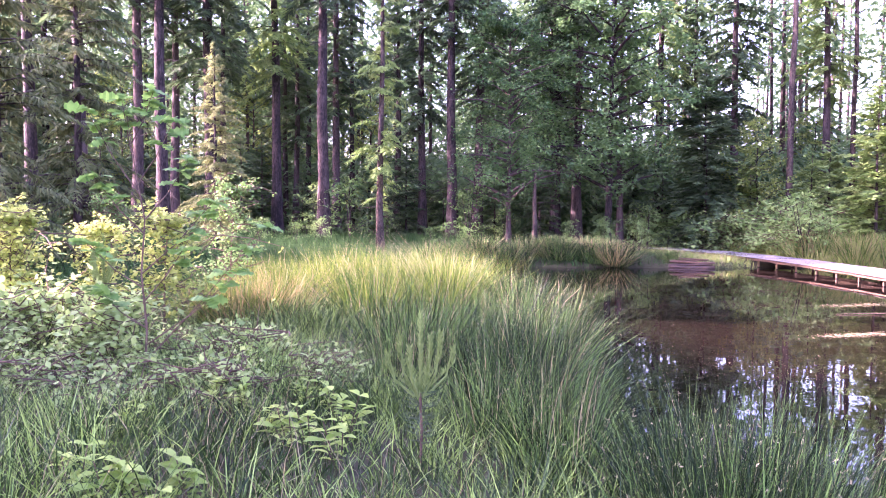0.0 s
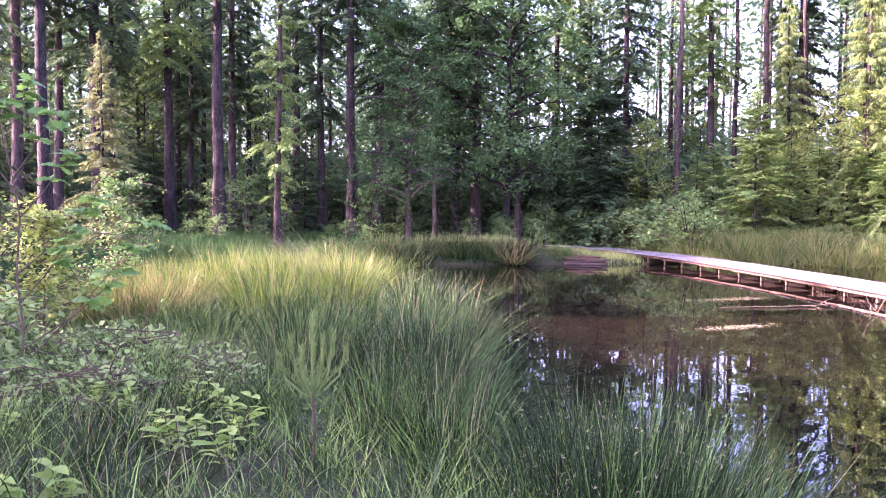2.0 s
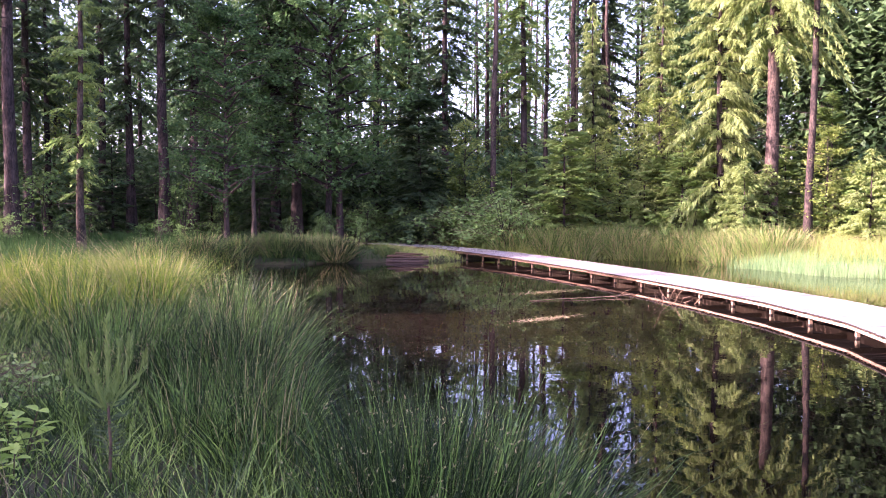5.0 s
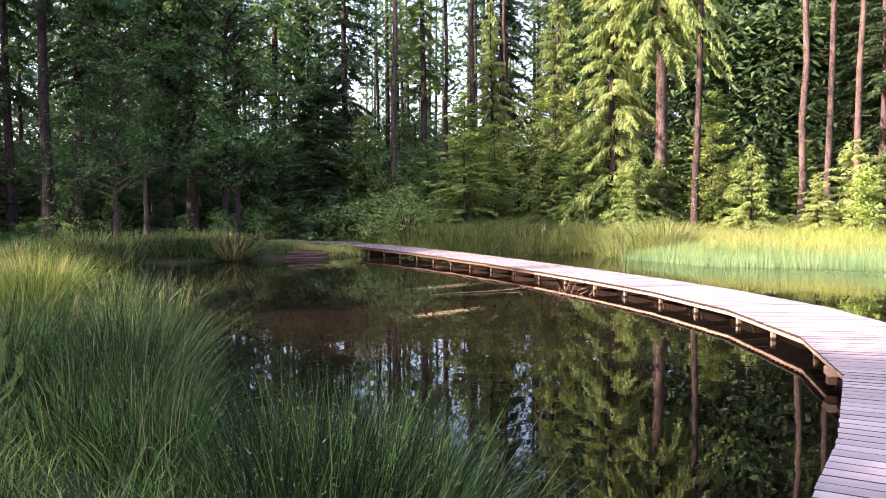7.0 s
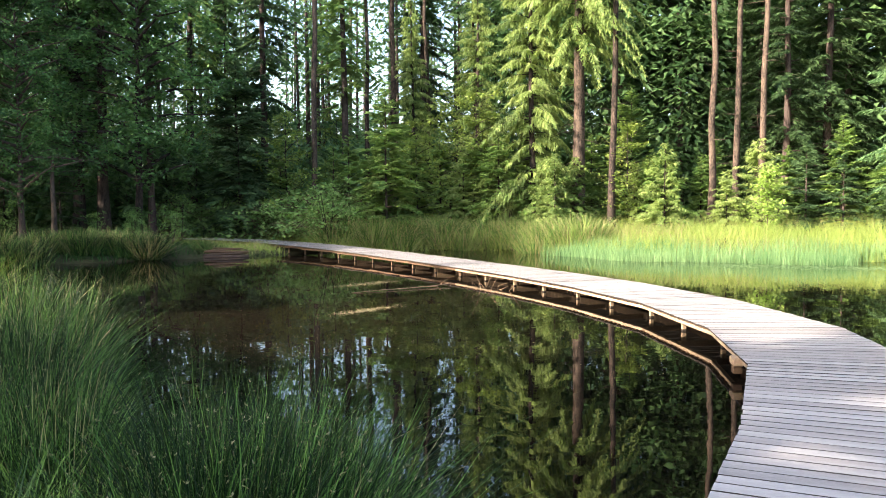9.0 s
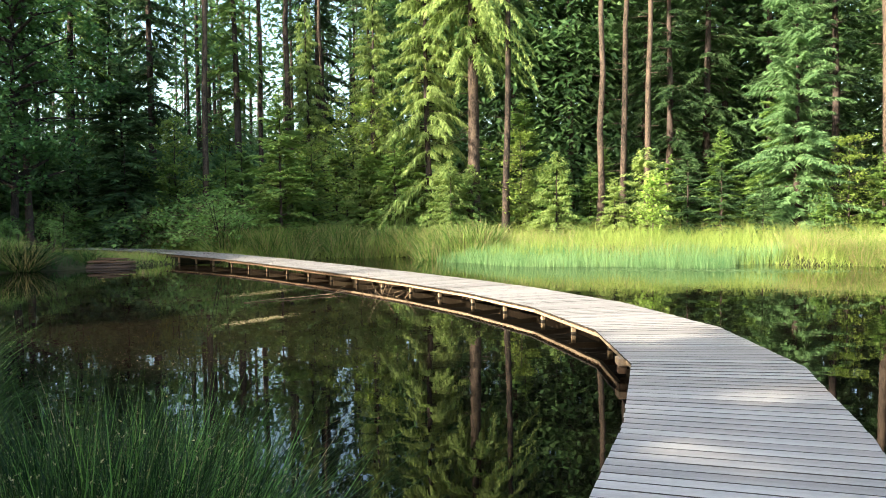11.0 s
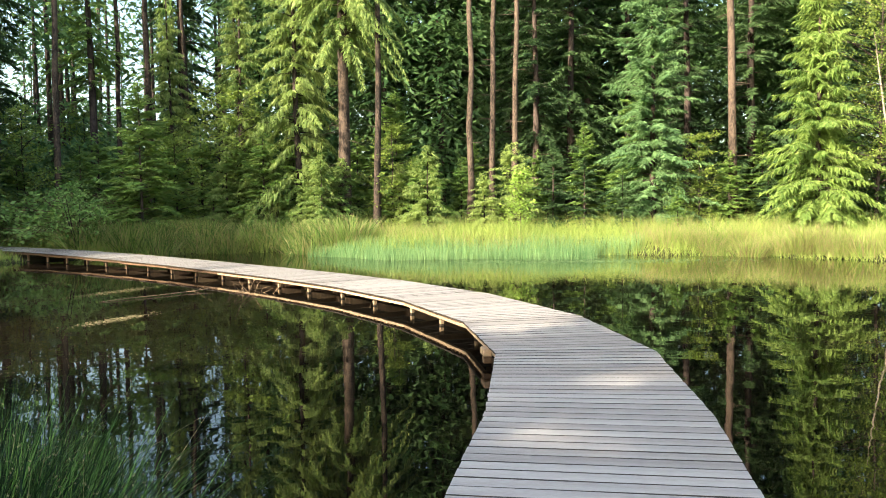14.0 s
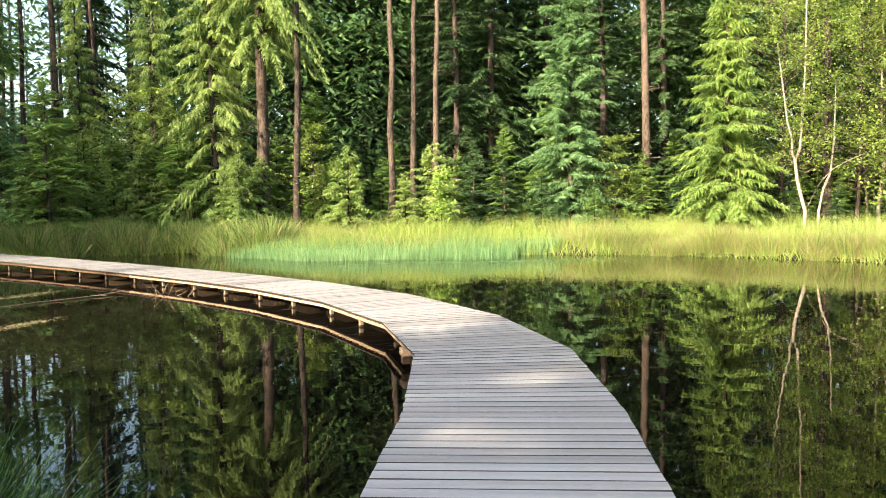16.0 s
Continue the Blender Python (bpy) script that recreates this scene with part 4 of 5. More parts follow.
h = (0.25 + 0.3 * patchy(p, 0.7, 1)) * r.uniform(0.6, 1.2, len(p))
lay("woodland_grass", "green grass between pond and forest, coloured dark for tree shade", WOODGRASS, p, h, r.uniform(0.014, 0.028, len(p)), h * r.uniform(0.2, 0.9, len(p)), r, far=True)
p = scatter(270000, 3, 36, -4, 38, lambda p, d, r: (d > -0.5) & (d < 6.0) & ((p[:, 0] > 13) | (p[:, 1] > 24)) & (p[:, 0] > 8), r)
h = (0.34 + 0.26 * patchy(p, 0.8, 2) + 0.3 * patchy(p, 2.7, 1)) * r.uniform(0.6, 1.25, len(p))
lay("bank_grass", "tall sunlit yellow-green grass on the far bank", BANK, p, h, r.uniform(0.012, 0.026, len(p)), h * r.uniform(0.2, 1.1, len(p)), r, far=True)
p = scatter(60000, 8, 36, -4, 38, lambda p, d, r: (d > -0.1) & (d < 7.0) & ((p[:, 0] > 13) | (p[:, 1] > 24)) & (patchy(p, 0.5, 5) > 0.5), r)
h = r.uniform(0.5, 0.9, len(p))
lay("bank_straw", "dry ochre grass heads on the far bank", STRAW, p, h, r.uniform(0.010, 0.02, len(p)), h * r.uniform(0.1, 0.8, len(p)), r, far=True)
p = scatter(100000, 15, 26, 9, 24, lambda p, d, r: (d < 0.2) & (d > -1.6 + 0.3 * np.sin(p[:, 1] * 1.3)) & (p[:, 1] > 13.3 + 0.5 * np.sin(p[:, 0] * 2)) & (p[:, 1] < 21.6), r)
h = r.uniform(0.28, 0.56, len(p)) + 0.2
lay("reeds", "blue-green reed bed standing in shallow water", REED, p, h, r.uniform(0.007, 0.014, len(p)), h * r.uniform(0.05, 0.35, len(p)), r, "reeds")


def make_tussock(label, n, height, spread, base, mats, seed, width=0.006, name="rush_tussock"):
    r = np.random.default_rng(seed)
    thing = tagged(new(name), label, "rushes", "rush tussocks")
    for part_name, mat, count in mats:
        k = int(n * count)
        a, q = r.uniform(0, 6.283, k), np.sqrt(r.uniform(0, 1, k))
        away = np.column_stack([np.cos(a), np.sin(a), np.zeros(k)])
        root = away * (q * base)[:, None] - UP * 0.03
        h = height * r.uniform(0.55, 1.1, k)
        v, f = away_blades(root, away + r.normal(0, 0.8, (k, 3)) * (1, 1, 0), h * (1 - 0.18 * q), r.uniform(0.7, 1.3, k) * width, spread * (0.15 + q) * r.uniform(0.5, 1.2, k), r)
        tagged(child(part_name, mesh_from(part_name, v, f, mat), thing), kind="stuff")
        if mat is RUSH:
            # small brown flower clusters on the sides of some stems
            c = v.reshape(-1, 5, 3)[::5]
            t = r.uniform(0.25, 0.6, len(c))[:, None]
            at = (c[:, 2] + c[:, 3]) / 2 * (1 - t) + c[:, 4] * t
            at = np.repeat(at, 3, 0)
            d = r.normal(0, 1, at.shape) * 0.008 + UP * 0.004
            v, f = strips(at, at + d, np.full(len(at), 0.007), r.normal(0, 1, at.shape))
            tagged(child("seed_head", mesh_from("seed_head", v, f, SEED), thing, "small brown seed clusters"), kind="stuff")
    return thing


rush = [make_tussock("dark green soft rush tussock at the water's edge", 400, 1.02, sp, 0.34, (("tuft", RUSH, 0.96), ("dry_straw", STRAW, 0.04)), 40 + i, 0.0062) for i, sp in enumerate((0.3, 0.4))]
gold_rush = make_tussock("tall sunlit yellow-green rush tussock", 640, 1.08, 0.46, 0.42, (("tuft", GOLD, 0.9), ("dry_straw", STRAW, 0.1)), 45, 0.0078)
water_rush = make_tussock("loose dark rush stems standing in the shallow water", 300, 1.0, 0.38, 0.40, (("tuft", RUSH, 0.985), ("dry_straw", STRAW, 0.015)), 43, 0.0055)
bank_rush = [make_tussock(label, 400, 1.0, 0.46, 0.45, mats, 260 + i, 0.015, "bank_tussock")
             for i, (label, mats) in enumerate((("tall green rush tussock with brown tips on the far bank", (("tuft", BANKRUSH, 0.75), ("dry_straw", STRAW, 0.25))),
                                                ("dark rush tussock on the shaded bank", (("tuft", BANKRUSH, 0.3), ("dark_blade", RUSH, 0.6), ("dry_straw", STRAW, 0.1))),
                                                ("ochre dry grass tussock on the sunny bank", (("tuft", BANK, 0.5), ("dry_straw", STRAW, 0.5)))))]
q = np.random.default_rng(46)
BANKS = [((12.9, 29.2), (16.4, 27.6), 0, 17), ((16.4, 27.6), (19.3, 24.6), 0, 15), ((19.3, 24.6), (19.5, 21.4), 0, 9), ((24.9, 12.2), (25.6, 7.0), 2, 17), ((25.6, 7.0), (25.0, 1.0), 2, 19), ((-0.7, 25.6), (2.6, 28.0), 1, 12), ((2.6, 28.0), (5.8, 28.3), 1, 15)]
for k, (e0, e1, kind, n) in enumerate(BANKS):
    for i in range(n):
        t = (i + q.uniform(0, 1)) / n
        x, y = (e0[0] + (e1[0] - e0[0]) * t + q.normal(0, 0.35), e0[1] + (e1[1] - e0[1]) * t + q.normal(0, 0.35))
        if float(deck_gap([(x, y)])[0]) > 1.5:
            copy_thing(bank_rush[kind], placed(x, y, q.uniform(0, 360), q.uniform(0.75, 1.1) * (0.92, 0.9, 0.8)[kind] * (1.4 if kind == 0 else 1)))
for i, (az, d, k) in enumerate(((15.5, 28.6, 0.6), (15.0, 29.0, 0.5), (18.9, 28.0, 0.55), (19.5, 27.6, 0.5), (18.4, 28.5, 0.5))):
    copy_thing(bank_rush[1], placed(*polar(az, d), i * 70, k))
bank_rush[0].matrix_basis = placed(17.5, 26.6)
bank_rush[1].matrix_basis = placed(1.5, 27.7)
bank_rush[2].matrix_basis = placed(25.8, 8.2)
NEAR = [(0.85, 6.2), (0.85, 7.0), (1.0, 7.8), (1.15, 8.6), (1.3, 9.4), (1.45, 10.2), (1.55, 11.1), (0.5, 6.7), (0.6, 7.6), (0.7, 8.4), (0.8, 9.2), (0.95, 10.0), (0.1, 7.2), (0.25, 8.1), (0.35, 9.0), (-0.2, 8.0),
        (-0.1, 9.2), (0.45, 5.9), (-0.3, 7.2), (1.1, 11.0), (0.4, 10.1), (0.9, 11.8), (-0.5, 9.8)]
WET = [(1.3, 4.3), (1.5, 4.2), (1.7, 4.05), (1.2, 3.4), (1.4, 3.6), (1.25, 3.85), (1.4, 4.75), (1.75, 4.6), (1.8, 5.0), (2.0, 4.85), (1.6, 5.1), (1.5, 3.85), (1.6, 4.4), (1.9, 4.4)]
rush[0].matrix_basis = placed(0.75, 5.5, 0, 0.8)
rush[1].matrix_basis = placed(0.75, 7.4)
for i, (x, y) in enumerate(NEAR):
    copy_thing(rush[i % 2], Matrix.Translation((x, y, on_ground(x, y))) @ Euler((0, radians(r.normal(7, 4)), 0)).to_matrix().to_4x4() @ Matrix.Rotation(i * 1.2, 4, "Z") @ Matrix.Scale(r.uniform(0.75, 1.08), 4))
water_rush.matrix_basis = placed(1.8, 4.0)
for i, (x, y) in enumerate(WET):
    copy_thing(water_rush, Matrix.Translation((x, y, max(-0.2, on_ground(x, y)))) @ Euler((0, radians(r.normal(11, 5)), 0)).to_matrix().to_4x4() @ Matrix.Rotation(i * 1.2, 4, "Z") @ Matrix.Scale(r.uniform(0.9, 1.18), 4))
gold_rush.matrix_basis = placed(0.1, 11.6)
for i in range(30):
    x, y = r.uniform(-3.4, 0.1), r.uniform(10.8, 13.8)
    copy_thing(gold_rush, placed(x, y, i * 50, r.uniform(0.7, 1.05) * (0.8 if x < -1.8 else 1)))

# ---- plants of the near bank ----
def make_bramble(seed, height=0.95, reach=0.8, mat=NEARBRAMBLE):
    return make_leafy("bramble_bush", "bramble bush with arching canes and broad green leaves", height, 0.012, 0.1, reach, seed, mat, TWIG, limbs=25, leaf=0.11, per=42, category="bramble", stems=5, up=0.4, spread=0.6)


bramble = [make_bramble(201), make_bramble(202, 0.8, 0.9)]
BRAMBLES = [(-3.0, 7.3, 0.65), (-4.0, 7.5, 0.7), (-2.0, 7.9, 0.6), (-5.0, 7.7, 0.8), (-3.5, 8.6, 0.75), (-4.6, 8.8, 0.85), (-5.6, 9.0, 0.85), (-1.7, 7.7, 0.5), (-3.4, 6.7, 0.55), (-4.3, 6.7, 0.6), (-2.5, 7.0, 0.45)]
bramble[0].matrix_basis = placed(-2.9, 7.6, 0, 0.75)
bramble[1].matrix_basis = placed(-4.0, 8.0, 0, 0.85)
for i, (x, y, s) in enumerate(BRAMBLES):
    copy_thing(bramble[i % 2], placed(x, y, i * 63, s))
low_bramble = make_leafy("low_bramble", "low bramble trailing through the grass with broad pale green leaves", 0.5, 0.008, 0.05, 0.55, 204, NEARBRAMBLE, TWIG, limbs=16, leaf=0.078, per=20, category="bramble", stems=4, up=0.3, spread=0.7)
low_bramble.matrix_basis = placed(-1.8, 7.4)
for i, (x, y) in enumerate(((-2.2, 8.8), (-1.3, 7.5), (-0.9, 7.0), (-1.5, 6.3), (-1.9, 6.6), (-2.6, 8.1), (-2.2, 6.1), (-2.9, 6.5))):
    copy_thing(low_bramble, placed(x, y, i * 77, 0.66 + 0.05 * (i % 4)))


def make_oak_sapling():
    """Thin crooked stem with a few open twigs and lobed leaves."""
    q = np.random.default_rng(210)
    thing = tagged(new("oak_sapling"), "thin young oak with open twigs and lobed leaves", "sapling")
    stem = np.array([(0, 0, -0.05), (0.03, 0, 0.5), (-0.02, 0.02, 0.95), (0.02, 0, 1.4), (-0.05, 0, 1.8), (-0.12, 0, 2.25)])
    wood = [tube(stem, [0.011, 0.010, 0.008, 0.007, 0.005, 0.003], 7)]
    ends = [(0.15, (0.75, 0.1, 0.95)), (0.1, (0.95, 0.2, 1.35)), (0.3, (0.45, -0.2, 1.25)), (0.35, (-0.5, 0.1, 1.2)), (0.4, (0.55, 0.1, 1.55)), (0.55, (-0.35, -0.1, 1.75)), (0.6, (0.35, 0.1, 1.9)),
            (0.7, (-0.45, 0.0, 2.3)), (0.75, (0.3, -0.1, 2.2)), (0.8, (-0.2, 0.1, 2.4)), (0.2, (-0.4, 0.0, 0.85)), (0.9, (0.1, 0.0, 2.45))]
    spots = []
    for t, e in ends:
        b = np.array([np.interp(t * 5, np.arange(6), stem[:, k]) for k in range(3)])
        e = np.array(e)
        mid = (b + e) / 2 + (0, 0, -0.04)
        child("twig", mesh_from("twig", *tube(np.array([b, mid, e]), [0.007, 0.005, 0.002], 5), TWIG, smooth=True), thing)
        for k in range(3):
            spots.append(mid + (e - mid) * (0.35 + 0.33 * k))
    v, f = joined(wood)
    child("stem", mesh_from("stem", v, f, TWIG, smooth=True), thing)
    vs, fs, n = [], [], 0
    for c in spots:
        for k in range(q.integers(5, 8)):
            a, ln = q.uniform(0, 6.283), q.uniform(0.11, 0.18)
            d = np.array([math.cos(a), math.sin(a), q.uniform(-0.45, 0.3)])
            d /= np.linalg.norm(d)
            s = np.cross(d, UP + q.normal(0, 0.4, 3))
            s /= np.linalg.norm(s)
            nn = np.cross(s, d)
            # lobed outline, stem to tip and back
            w = [0.05, 0.22, 0.12, 0.3, 0.17, 0.32, 0.14, 0.16]
            t = np.linspace(0, 0.95, 8)
            right = [c + d * ln * tt + s * ln * ww + nn * ln * 0.08 * math.sin(tt * 3) for tt, ww in zip(t, w)]
            left = [c + d * ln * tt - s * ln * ww + nn * ln * 0.08 * math.sin(tt * 3) for tt, ww in zip(t, w)]
            for j in range(7):
                vs += [right[j], right[j + 1], left[j + 1], left[j]]
                fs.append((n, n + 1, n + 2, n + 3))
                n += 4
    tagged(child("leaves", mesh_from("leaves", np.array(vs), np.array(fs), OAKLIGHT), thing), kind="stuff")
    return thing


make_oak_sapling().matrix_basis = placed(-2.45, 7.1, 0)


def make_seedling_pine():
    """Candle shoots above a dark collar of old needles."""
    q = np.random.default_rng(220)
    thing = tagged(new("pine_seedling"), "small pine seedling with upright pale green candles", "seedling")
    v, f = tube(np.array([(0, 0, -0.03), (0.01, 0, 0.2), (0, 0, 0.4)]), [0.009, 0.008, 0.007], 6)
    child("stem", mesh_from("stem", v, f, TWIG, smooth=True), thing)
    old = []
    for z in np.linspace(0.14, 0.4, 120):
        a = q.uniform(0, 6.283)
        b = np.array([[0, 0, z]])
        old.append(strips(b, b + np.array([[math.cos(a) * 0.11, math.sin(a) * 0.11, 0.03]]), np.array([0.006]), q.normal(0, 1, (1, 3))))
    v, f = joined(old)
    tagged(child("old_needles", mesh_from("old_needles", v, f, PINE), thing, "dark old needles"), kind="stuff")
    for i, (dx, dy, h) in enumerate(((0, 0, 0.42), (-0.085, 0.02, 0.30), (0.08, -0.03, 0.33), (0.13, 0.04, 0.24), (-0.04, -0.08, 0.27), (0.04, 0.09, 0.29), (-0.13, 0.0, 0.22))):
        pieces = [tube(np.array([(dx * 0.2, dy * 0.2, 0.38), (dx, dy, 0.38 + h * 0.4), (dx * 1.25, dy * 1.25, 0.38 + h)]), [0.007, 0.007, 0.004], 5)]
        n = 260
        t = q.uniform(0.05, 1, n)
        b = np.column_stack([dx * np.clip(t * 2, 0.2, 1.25), dy * np.clip(t * 2, 0.2, 1.25), 0.38 + h * t])
        a = q.uniform(0, 6.283, n)
        pieces.append(strips(b, b + np.column_stack([np.cos(a), np.sin(a), np.full(n, 1.5)]) * 0.021, np.full(n, 0.004), q.normal(0, 1, (n, 3))))
        v, f = joined(pieces)
        child("candle", mesh_from("candle", v, f, CANDLE), thing)
    return thing


seedling = make_seedling_pine()
seedling.matrix_basis = placed(-0.1, 5.1, 0, 1.15)
copy_thing(seedling, placed(-3.75, 9.4, 80, 1.25))


def make_plant(seed):
    """A low plant with pairs of broad bright leaves."""
    q = np.random.default_rng(seed)
    thing = tagged(new("leafy_plant"), "low plant with pairs of broad bright green leaves", "plant", "leafy plants of the bank")
    wood, leaves = [], []
    for s in range(3):
        a, l = q.uniform(0, 6.283), q.uniform(0.03, 0.12)
        top = np.array([math.cos(a) * l, math.sin(a) * l, q.uniform(0.15, 0.28)])
        base = np.array([math.cos(a) * 0.02, math.sin(a) * 0.02, -0.02])
        wood.append(tube(np.array([base, (base + top) / 2, top]), [0.004, 0.0035, 0.003], 5))
        for k in range(4):
            c = base + (top - base) * (0.4 + 0.2 * k)
            for w in (0, math.pi):
                b = q.uniform(0, 6.283) if w == 0 else b + math.pi
                d = np.array([math.cos(b), math.sin(b), q.uniform(0.1, 0.5)])
                ln = q.uniform(0.085, 0.135) * (0.7 + 0.12 * k)
                up = UP + q.normal(0, 0.25, 3)
                s_ = np.cross(d, up)
                s_ /= np.linalg.norm(s_)
                t, wd = np.array([0, 0.25, 0.55, 0.85, 1]), np.array([0.02, 0.22, 0.27, 0.13, 0.01])
                mid = c + np.outer(t * ln, d) + np.outer(-0.25 * ln * t * t, UP)
                rr, ll = mid + np.outer(wd * ln, s_) + np.outer(wd * ln * 0.3, UP), mid - np.outer(wd * ln, s_) + np.outer(wd * ln * 0.3, UP)
                vv = np.concatenate([rr, mid, ll])
                ff = [(j, j + 1, j + 6, j + 5) for j in range(4)] + [(j + 5, j + 6, j + 11, j + 10) for j in range(4)]
                leaves.append((vv, np.array(ff)))
    v, f = joined(wood)
    child("stem", mesh_from("stem", v, f, TWIG, smooth=True), thing)
    v, f = joined(leaves)
    tagged(child("leaves", mesh_from("leaves", v, f, FRESH), thing), kind="stuff")
    return thing


plants = [make_plant(231), make_plant(232)]
PLANTS = [(-0.85, 5.2), (-1.05, 5.5), (-0.6, 5.5), (-1.3, 5.9), (-0.55, 5.0), (-1.6, 6.1), (-1.0, 6.2), (-0.7, 6.0), (-1.5, 4.2), (-1.3, 4.05), (-1.75, 4.3), (-1.15, 4.3), (-2.0, 5.6), (-2.2, 6.2), (-1.9, 5.0)]
plants[0].matrix_basis = placed(-0.75, 5.25, 0, 1.0)
plants[1].matrix_basis = placed(-1.35, 4.2, 0, 1.0)
for i, (x, y) in enumerate(PLANTS):
    copy_thing(plants[i % 2], placed(x, y, i * 97, r.uniform(0.8, 1.1)))

bright_bush = make_leafy("bright_sapling", "young sunlit sapling with yellow-green leaves", 1.65, 0.018, 0.15, 0.55, 241, SUNLEAF, TWIG, limbs=30, leaf=0.07, per=75, category="sapling", up=0.8)
bright_bush.matrix_basis = placed(-4.9, 9.6, 0, 1.0)
for x, y, s, a in ((-3.25, 9.9, 1.0, 60), (-5.6, 10.4, 1.0, 120), (-4.3, 10.6, 0.85, 200), (-6.3, 9.8, 1.05, 250)):
    copy_thing(bright_bush, placed(x, y, a, s))
birchling = make_leafy("birch_sapling", "slim birch sapling with small green leaves", 2.2, 0.018, 0.3, 0.5, 242, BRAMBLE, TWIG, limbs=30, leaf=0.05, per=70, category="sapling", up=0.7)
birchling.matrix_basis = placed(-2.95, 11.6)
copy_thing(birchling, placed(-5.6, 14.2, 130, 0.9))
edge_spruce = make_spruce("sunlit spruce with yellowish boughs at the clearing", 9.0, 0.12, 0.6, 2.1, 243, PALESPRUCE, gap=0.27, per=8, droop=0.5, rise=0.05, step=0.05, twig=0.2, width=0.042, sparse=0.15, hang=1.2)
stand(edge_spruce, -25.0, 20.5)
again(edge_spruce, -29.5, 17, 120, 0.85)
again(edge_spruce, -16.3, 24.5, 60, 0.66)
# brighter needles stand in for the sun patch that misses this tree
thin_spruce = make_spruce("thin spruce with reddish stem and tufts of pale boughs", 15, 0.13, 2.2, 1.25, 244, SPRUCE, PINEBARK, gap=0.36, per=6, droop=0.5, rise=0.05, step=0.05, twig=0.22, width=0.05, sparse=0.3, hang=1.0, dead=10)
stand(thin_spruce, -4.9, 28.0)

# ---- far bank on the shady side ----
dry_tuft = make_tussock("dry reddish straw tussock among the green rushes", 300, 0.9, 0.55, 0.4, (("tuft", RUSSET, 0.5), ("green_blade", GOLD, 0.5)), 252, 0.0075)
dry_tuft.matrix_basis = placed(-2.5, 10.6)
for i, (x, y) in enumerate(((-2.9, 11.0), (-2.2, 11.0))):
    copy_thing(dry_tuft, placed(x, y, i * 77, 0.85 + 0.1 * (i % 2)))
pale_tuft = make_tussock("big pale straw-tipped tussock hanging over the water", 800, 1.05, 0.85, 0.4, (("tuft", RUSH, 0.78), ("dry_straw", STRAW, 0.22)), 251, 0.012)
pale_tuft.matrix_basis = placed(5.9, 27.6, 0, 1.0)
splayed = make_tussock("sunlit tussock with long pale stems splayed over the water", 420, 1.02, 1.0, 0.3, (("tuft", GOLD, 0.5), ("dry_straw", STRAW, 0.5)), 253, 0.0085)
splayed.matrix_basis = placed(0.3, 12.7, 0, 1.0) @ Matrix.Rotation(radians(24), 4, "Y")
for i, (x, y) in enumerate(((0.1, 12.2), (0.35, 12.5), (0.15, 13.2), (0.0, 12.6))):
    copy_thing(splayed, placed(x, y, 0, 0.95 - 0.06 * i) @ Matrix.Rotation(radians(24 - 3 * i), 4, "Y") @ Matrix.Rotation(i * 1.7, 4, "Z"))
for i in range(20):
    az = r.uniform(10.5, 27)
    again(shrub[0], az, r.uniform(29.5, 33), i * 50, r.uniform(0.3, 0.5))
for i in range(12):
    again(shrub[i % 2], r.uniform(-22, 9), r.uniform(28.5, 33), i * 70, r.uniform(0.3, 0.5))


mound = make_bramble(203, 0.95, 0.95, UNDER)
mound.matrix_basis = placed(14.1, 30.9, 0, 1.2)
for i, (x, y, s) in enumerate(((13.1, 29.7, 1.2), (12.9, 30.9, 1.4), (12.3, 32.2, 1.4), (11.7, 33.6, 1.5), (13.9, 30.4, 1.5), (13.0, 32.3, 1.6), (13.6, 29.6, 1.1), (14.6, 30.2, 1.3), (13.2, 31.4, 1.3), (12.6, 33.2, 1.3), (15.6, 30.6, 1.1), (14.0, 31.8, 1.5), (11.9, 35.0, 1.3), (16.6, 30.9, 1.0), (10.2, 36.2, 1.5), (11.2, 36.6, 1.4), (12.6, 35.6, 1.5), (13.4, 34.2, 1.4), (14.4, 33.2, 1.3), (9.2, 36.6, 1.3))):
    copy_thing(mound, placed(x, y, i * 71, s))


def build_path():
    pts = np.array([polar(11.2, 30.0), polar(10.6, 34), polar(11.3, 40), polar(10.8, 52)])
    pos, tan = smooth_line(pts, 1.0)
    side = np.column_stack([tan[:, 1], -tan[:, 0]]) * 0.7
    a, b = pos - side, pos + side
    v = np.concatenate([np.column_stack([a, ground_z(a) + 0.04]), np.column_stack([pos, ground_z(pos) + 0.05]), np.column_stack([b, ground_z(b) + 0.04])])
    n = len(pos)
    f = [(i, i + 1, n + i + 1, n + i) for i in range(n - 1)] + [(n + i, n + i + 1, 2 * n + i + 1, 2 * n + i) for i in range(n - 1)]
    tagged(new("path", mesh_from("path", v, f, SAND, smooth=True)), "narrow sandy path leading into the wood", "path", kind="structure")


build_path()

snag = tagged(new("dead_stem"), "short bare dead stem lit by the sun", "dead tree")
v, f = tube(np.array([(0, 0, -0.1), (0.02, 0, 0.9), (-0.02, 0, 1.9), (0.03, 0.02, 2.9)]), [0.13, 0.09, 0.075, 0.05], 8)
child("trunk", mesh_from("trunk", v, f, PINEBARK, smooth=True), snag)
v, f = tube(np.array([(0, 0, 1.7), (0.5, 0, 1.78), (0.95, 0, 1.75)]), [0.02, 0.014, 0.005], 5)
child("branch", mesh_from("branch", v, f, PINEBARK, smooth=True), snag)
stand(snag, 6.1, 31.0, 30)

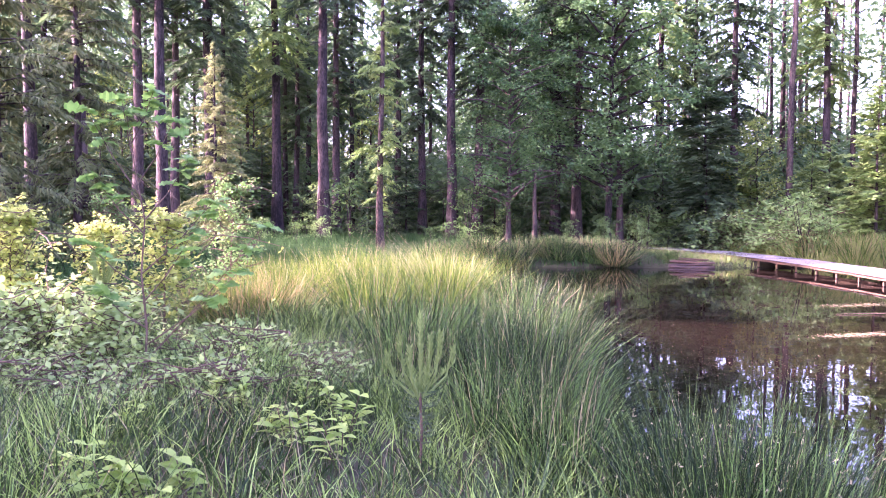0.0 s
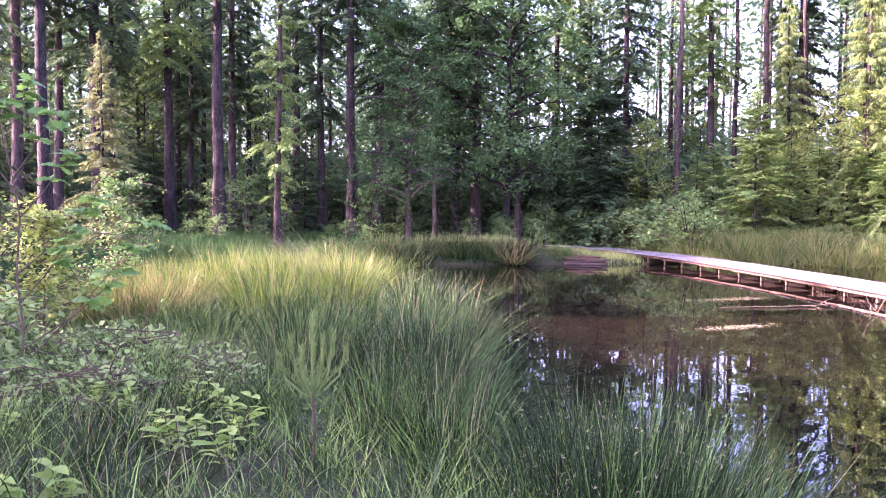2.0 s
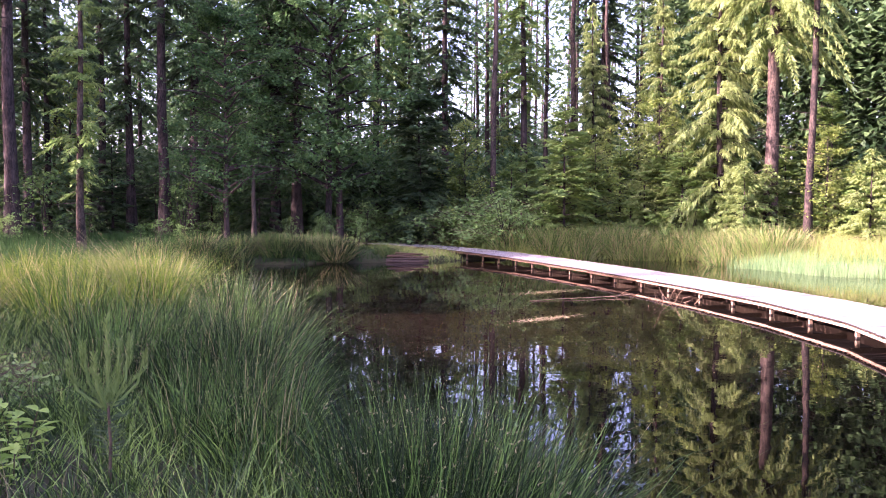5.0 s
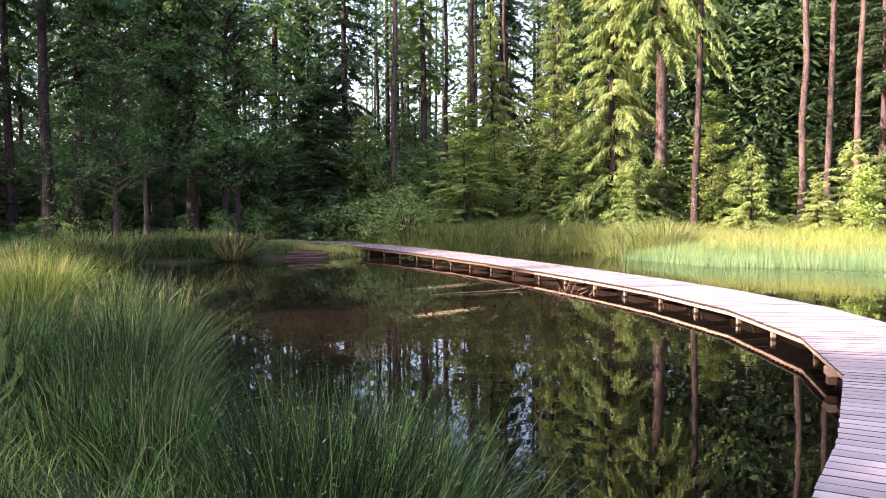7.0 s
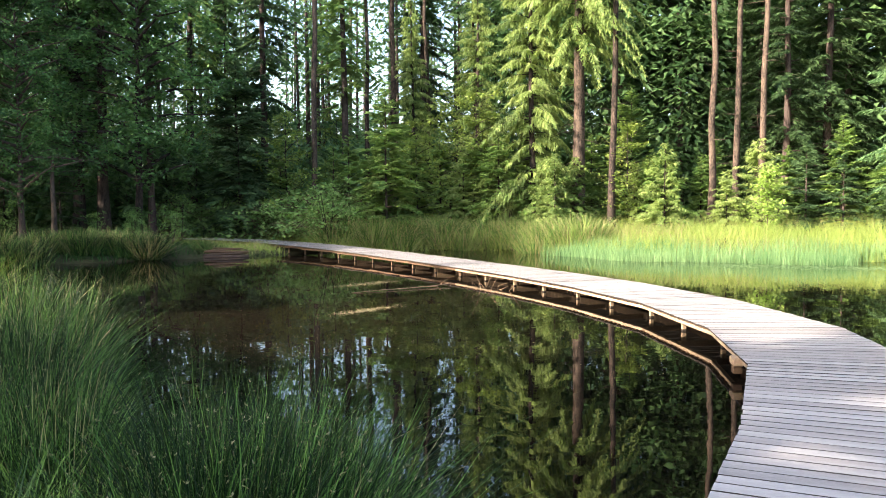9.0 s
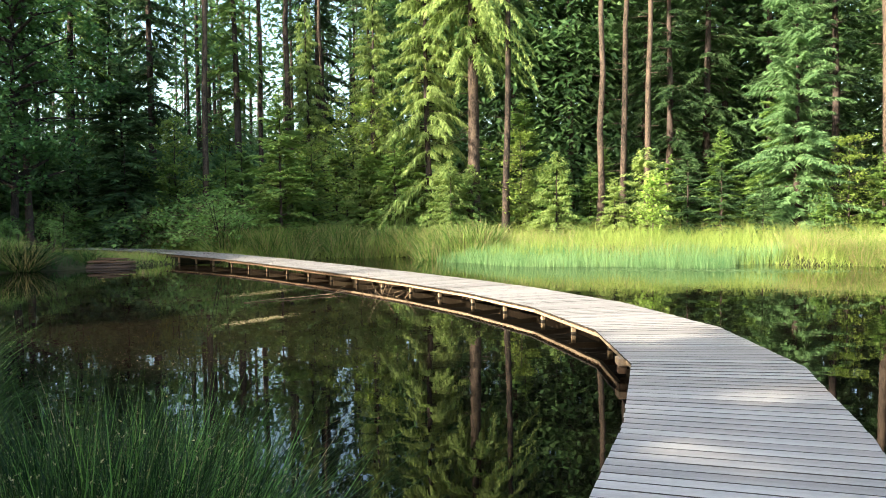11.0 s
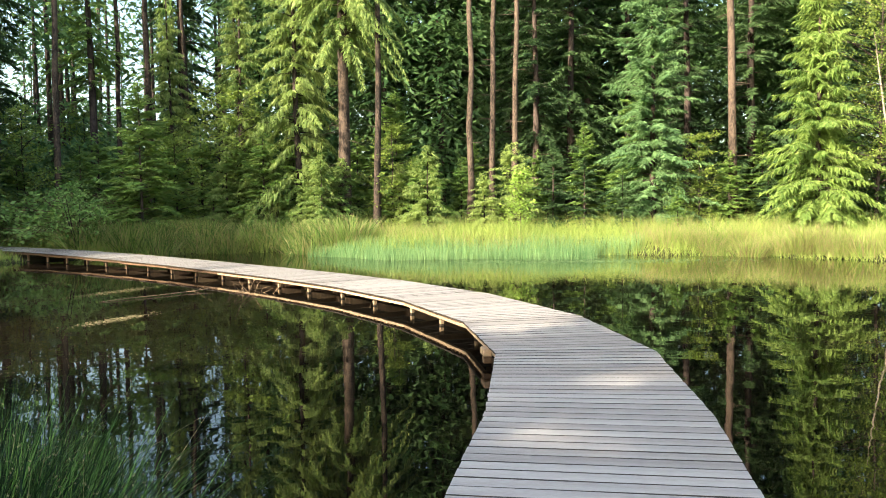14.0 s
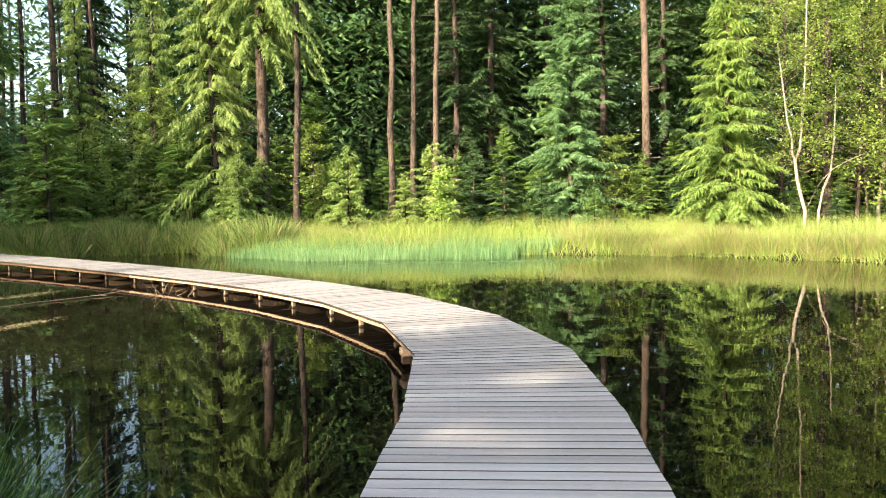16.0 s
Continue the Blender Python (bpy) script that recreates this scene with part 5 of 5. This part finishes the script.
# ---- things on and at the water ----
log_pile = tagged(new("log_pile"), "dark stacked logs holding the bank by the boardwalk", "logs")
for z, y, off, w, half, rise in ((0.0, -0.10, 0.0, 0.06, 0.76, 0.0), (0.01, 0.06, 0.06, 0.065, 0.72, 0.01), (0.09, -0.03, -0.08, 0.045, 0.66, 0.02), (0.10, 0.07, 0.1, 0.04, 0.6, -0.02), (0.17, -0.01, 0.03, 0.04, 0.74, -0.015), (0.235, 0.04, -0.06, 0.032, 0.6, 0.03), (0.28, 0.02, 0.08, 0.026, 0.5, -0.02)):
    x = np.array([-half, -half + 0.02, -half * 0.4, half * 0.35, half - 0.02, half])
    bend = np.array([0, 0, 0.012, -0.008, 0, 0])
    v, f = tube(np.column_stack([x + off, y + bend, z + rise * x / half + bend * 0.6]), [w * 0.5, w, w * 0.9, w * 0.97, w * 0.85, w * 0.4], 10)
    child("log", mesh_from("log", v, f, WETWOOD if z < 0.1 else BEAM, smooth=True), log_pile)
log_pile.matrix_basis = Matrix.Translation((*polar(16.8, 28.3), 0.02)) @ Matrix.Rotation(radians(-14), 4, "Z")


def make_fallen_branch():
    thing = tagged(new("fallen_branch"), "long thin dead branch lying on the water", "branch")
    main = np.array([(0, 0, 0.03), (1.0, 0.05, 0.05), (2.0, 0.02, 0.05), (3.0, 0.1, 0.06), (3.6, 0.16, 0.1)])
    v, f = tube(main, [0.008, 0.011, 0.013, 0.014, 0.012], 6)
    child("stem", mesh_from("stem", v, f, DEADWOOD, smooth=True), thing)
    for x, e in ((0.6, (0.62, 0.02, 0.12)), (3.1, (3.4, -0.1, 0.3)), (2.6, (2.9, -0.3, 0.02))):
        b = np.array([x, np.interp(x, main[:, 0], main[:, 1]), np.interp(x, main[:, 0], main[:, 2])])
        e = np.array(e)
        v, f = tube(np.array([b, (b + e) / 2 + (0.03, 0.03, 0.03), e]), [0.006, 0.005, 0.002], 5)
        child("twig", mesh_from("twig", v, f, DEADWOOD, smooth=True), thing)
    return thing


make_fallen_branch().matrix_basis = Matrix.Translation((7.1, 14.8, -0.012)) @ Matrix.Rotation(radians(1), 4, "Z") @ Matrix.Scale(0.68, 4)


def make_brushwood():
    """Thin dead twigs caught at the boardwalk's edge."""
    q = np.random.default_rng(271)
    thing = tagged(new("brushwood"), "tangle of thin reddish dead twigs caught under the boardwalk", "twigs")
    for i in range(15):
        a, ln = q.uniform(0, 6.283), q.uniform(0.2, 0.42)
        b = np.array([q.normal(0, 0.12), q.normal(0, 0.12), -0.02])
        e = b + np.array([math.cos(a) * 0.6, math.sin(a) * 0.6, q.uniform(0.25, 0.9)]) * ln
        v, f = tube(np.array([b, (b + e) / 2 + q.normal(0, 0.03, 3), e]), [0.004, 0.0035, 0.002], 5)
        child("twig", mesh_from("twig", v, f, DEADWOOD, smooth=True), thing)
    return thing


make_brushwood().matrix_basis = Matrix.Translation((9.62, 13.9, 0)) @ Matrix.Scale(1.5, 4)


def floating(name, label, x, y, rx, ry, turn, n, size, mat, seed):
    """Loose leaves and scraps floating flat in a drifted patch."""
    q = np.random.default_rng(seed)
    p = q.normal(0, 0.45, (n, 2)) * (rx, ry)
    c, s = math.cos(turn), math.sin(turn)
    p = np.column_stack([x + p[:, 0] * c - p[:, 1] * s, y + p[:, 0] * s + p[:, 1] * c])
    p = p[shore_distance(p) < -0.05]
    n = len(p)
    a = q.uniform(0, 6.283, n)
    b = np.column_stack([p, q.uniform(0.003, 0.008, n)])
    e = b + np.column_stack([np.cos(a), np.sin(a), q.normal(0, 0.05, n)]) * (size * q.uniform(0.5, 1.5, n))[:, None]
    v, f = strips(b, e, size * q.uniform(0.3, 0.7, n), np.tile(UP, (n, 1)))
    tagged(new(name, mesh_from(name, v, f, mat)), label, "floating leaves", kind="stuff")


floating("floating_leaves", "drift of pale fallen leaves on the dark water", 6.2, 12.35, 0.75, 0.2, 0.35, 480, 0.045, STRAW, 261)
floating("floating_scraps", "thin drift of pale scraps by the boardwalk", 8.3, 16.4, 1.0, 0.3, 0.3, 500, 0.05, STRAW, 262)
floating("drifting_leaves", "sparse single leaves scattered over the pond", 5.6, 10.0, 3.0, 4.5, 0.3, 420, 0.02, STRAW, 263)
floating("pale_specks", "fine pale specks drifting on the brown water", 3.4, 9.8, 1.5, 2.2, 0.2, 800, 0.013, STRAW, 266)
# sky sparkle on scraps and bubbles, given as pale straw-coloured bits
floating("shore_scum", "scraps and bubbles among the rushes, coloured pale for sky glints", 2.05, 6.3, 0.55, 1.3, 0.2, 900, 0.014, STRAW, 264)
floating("bank_weed", "green floating weed along the sunny bank", 20.5, 13.0, 4.5, 0.9, -0.95, 1500, 0.1, REED, 265)
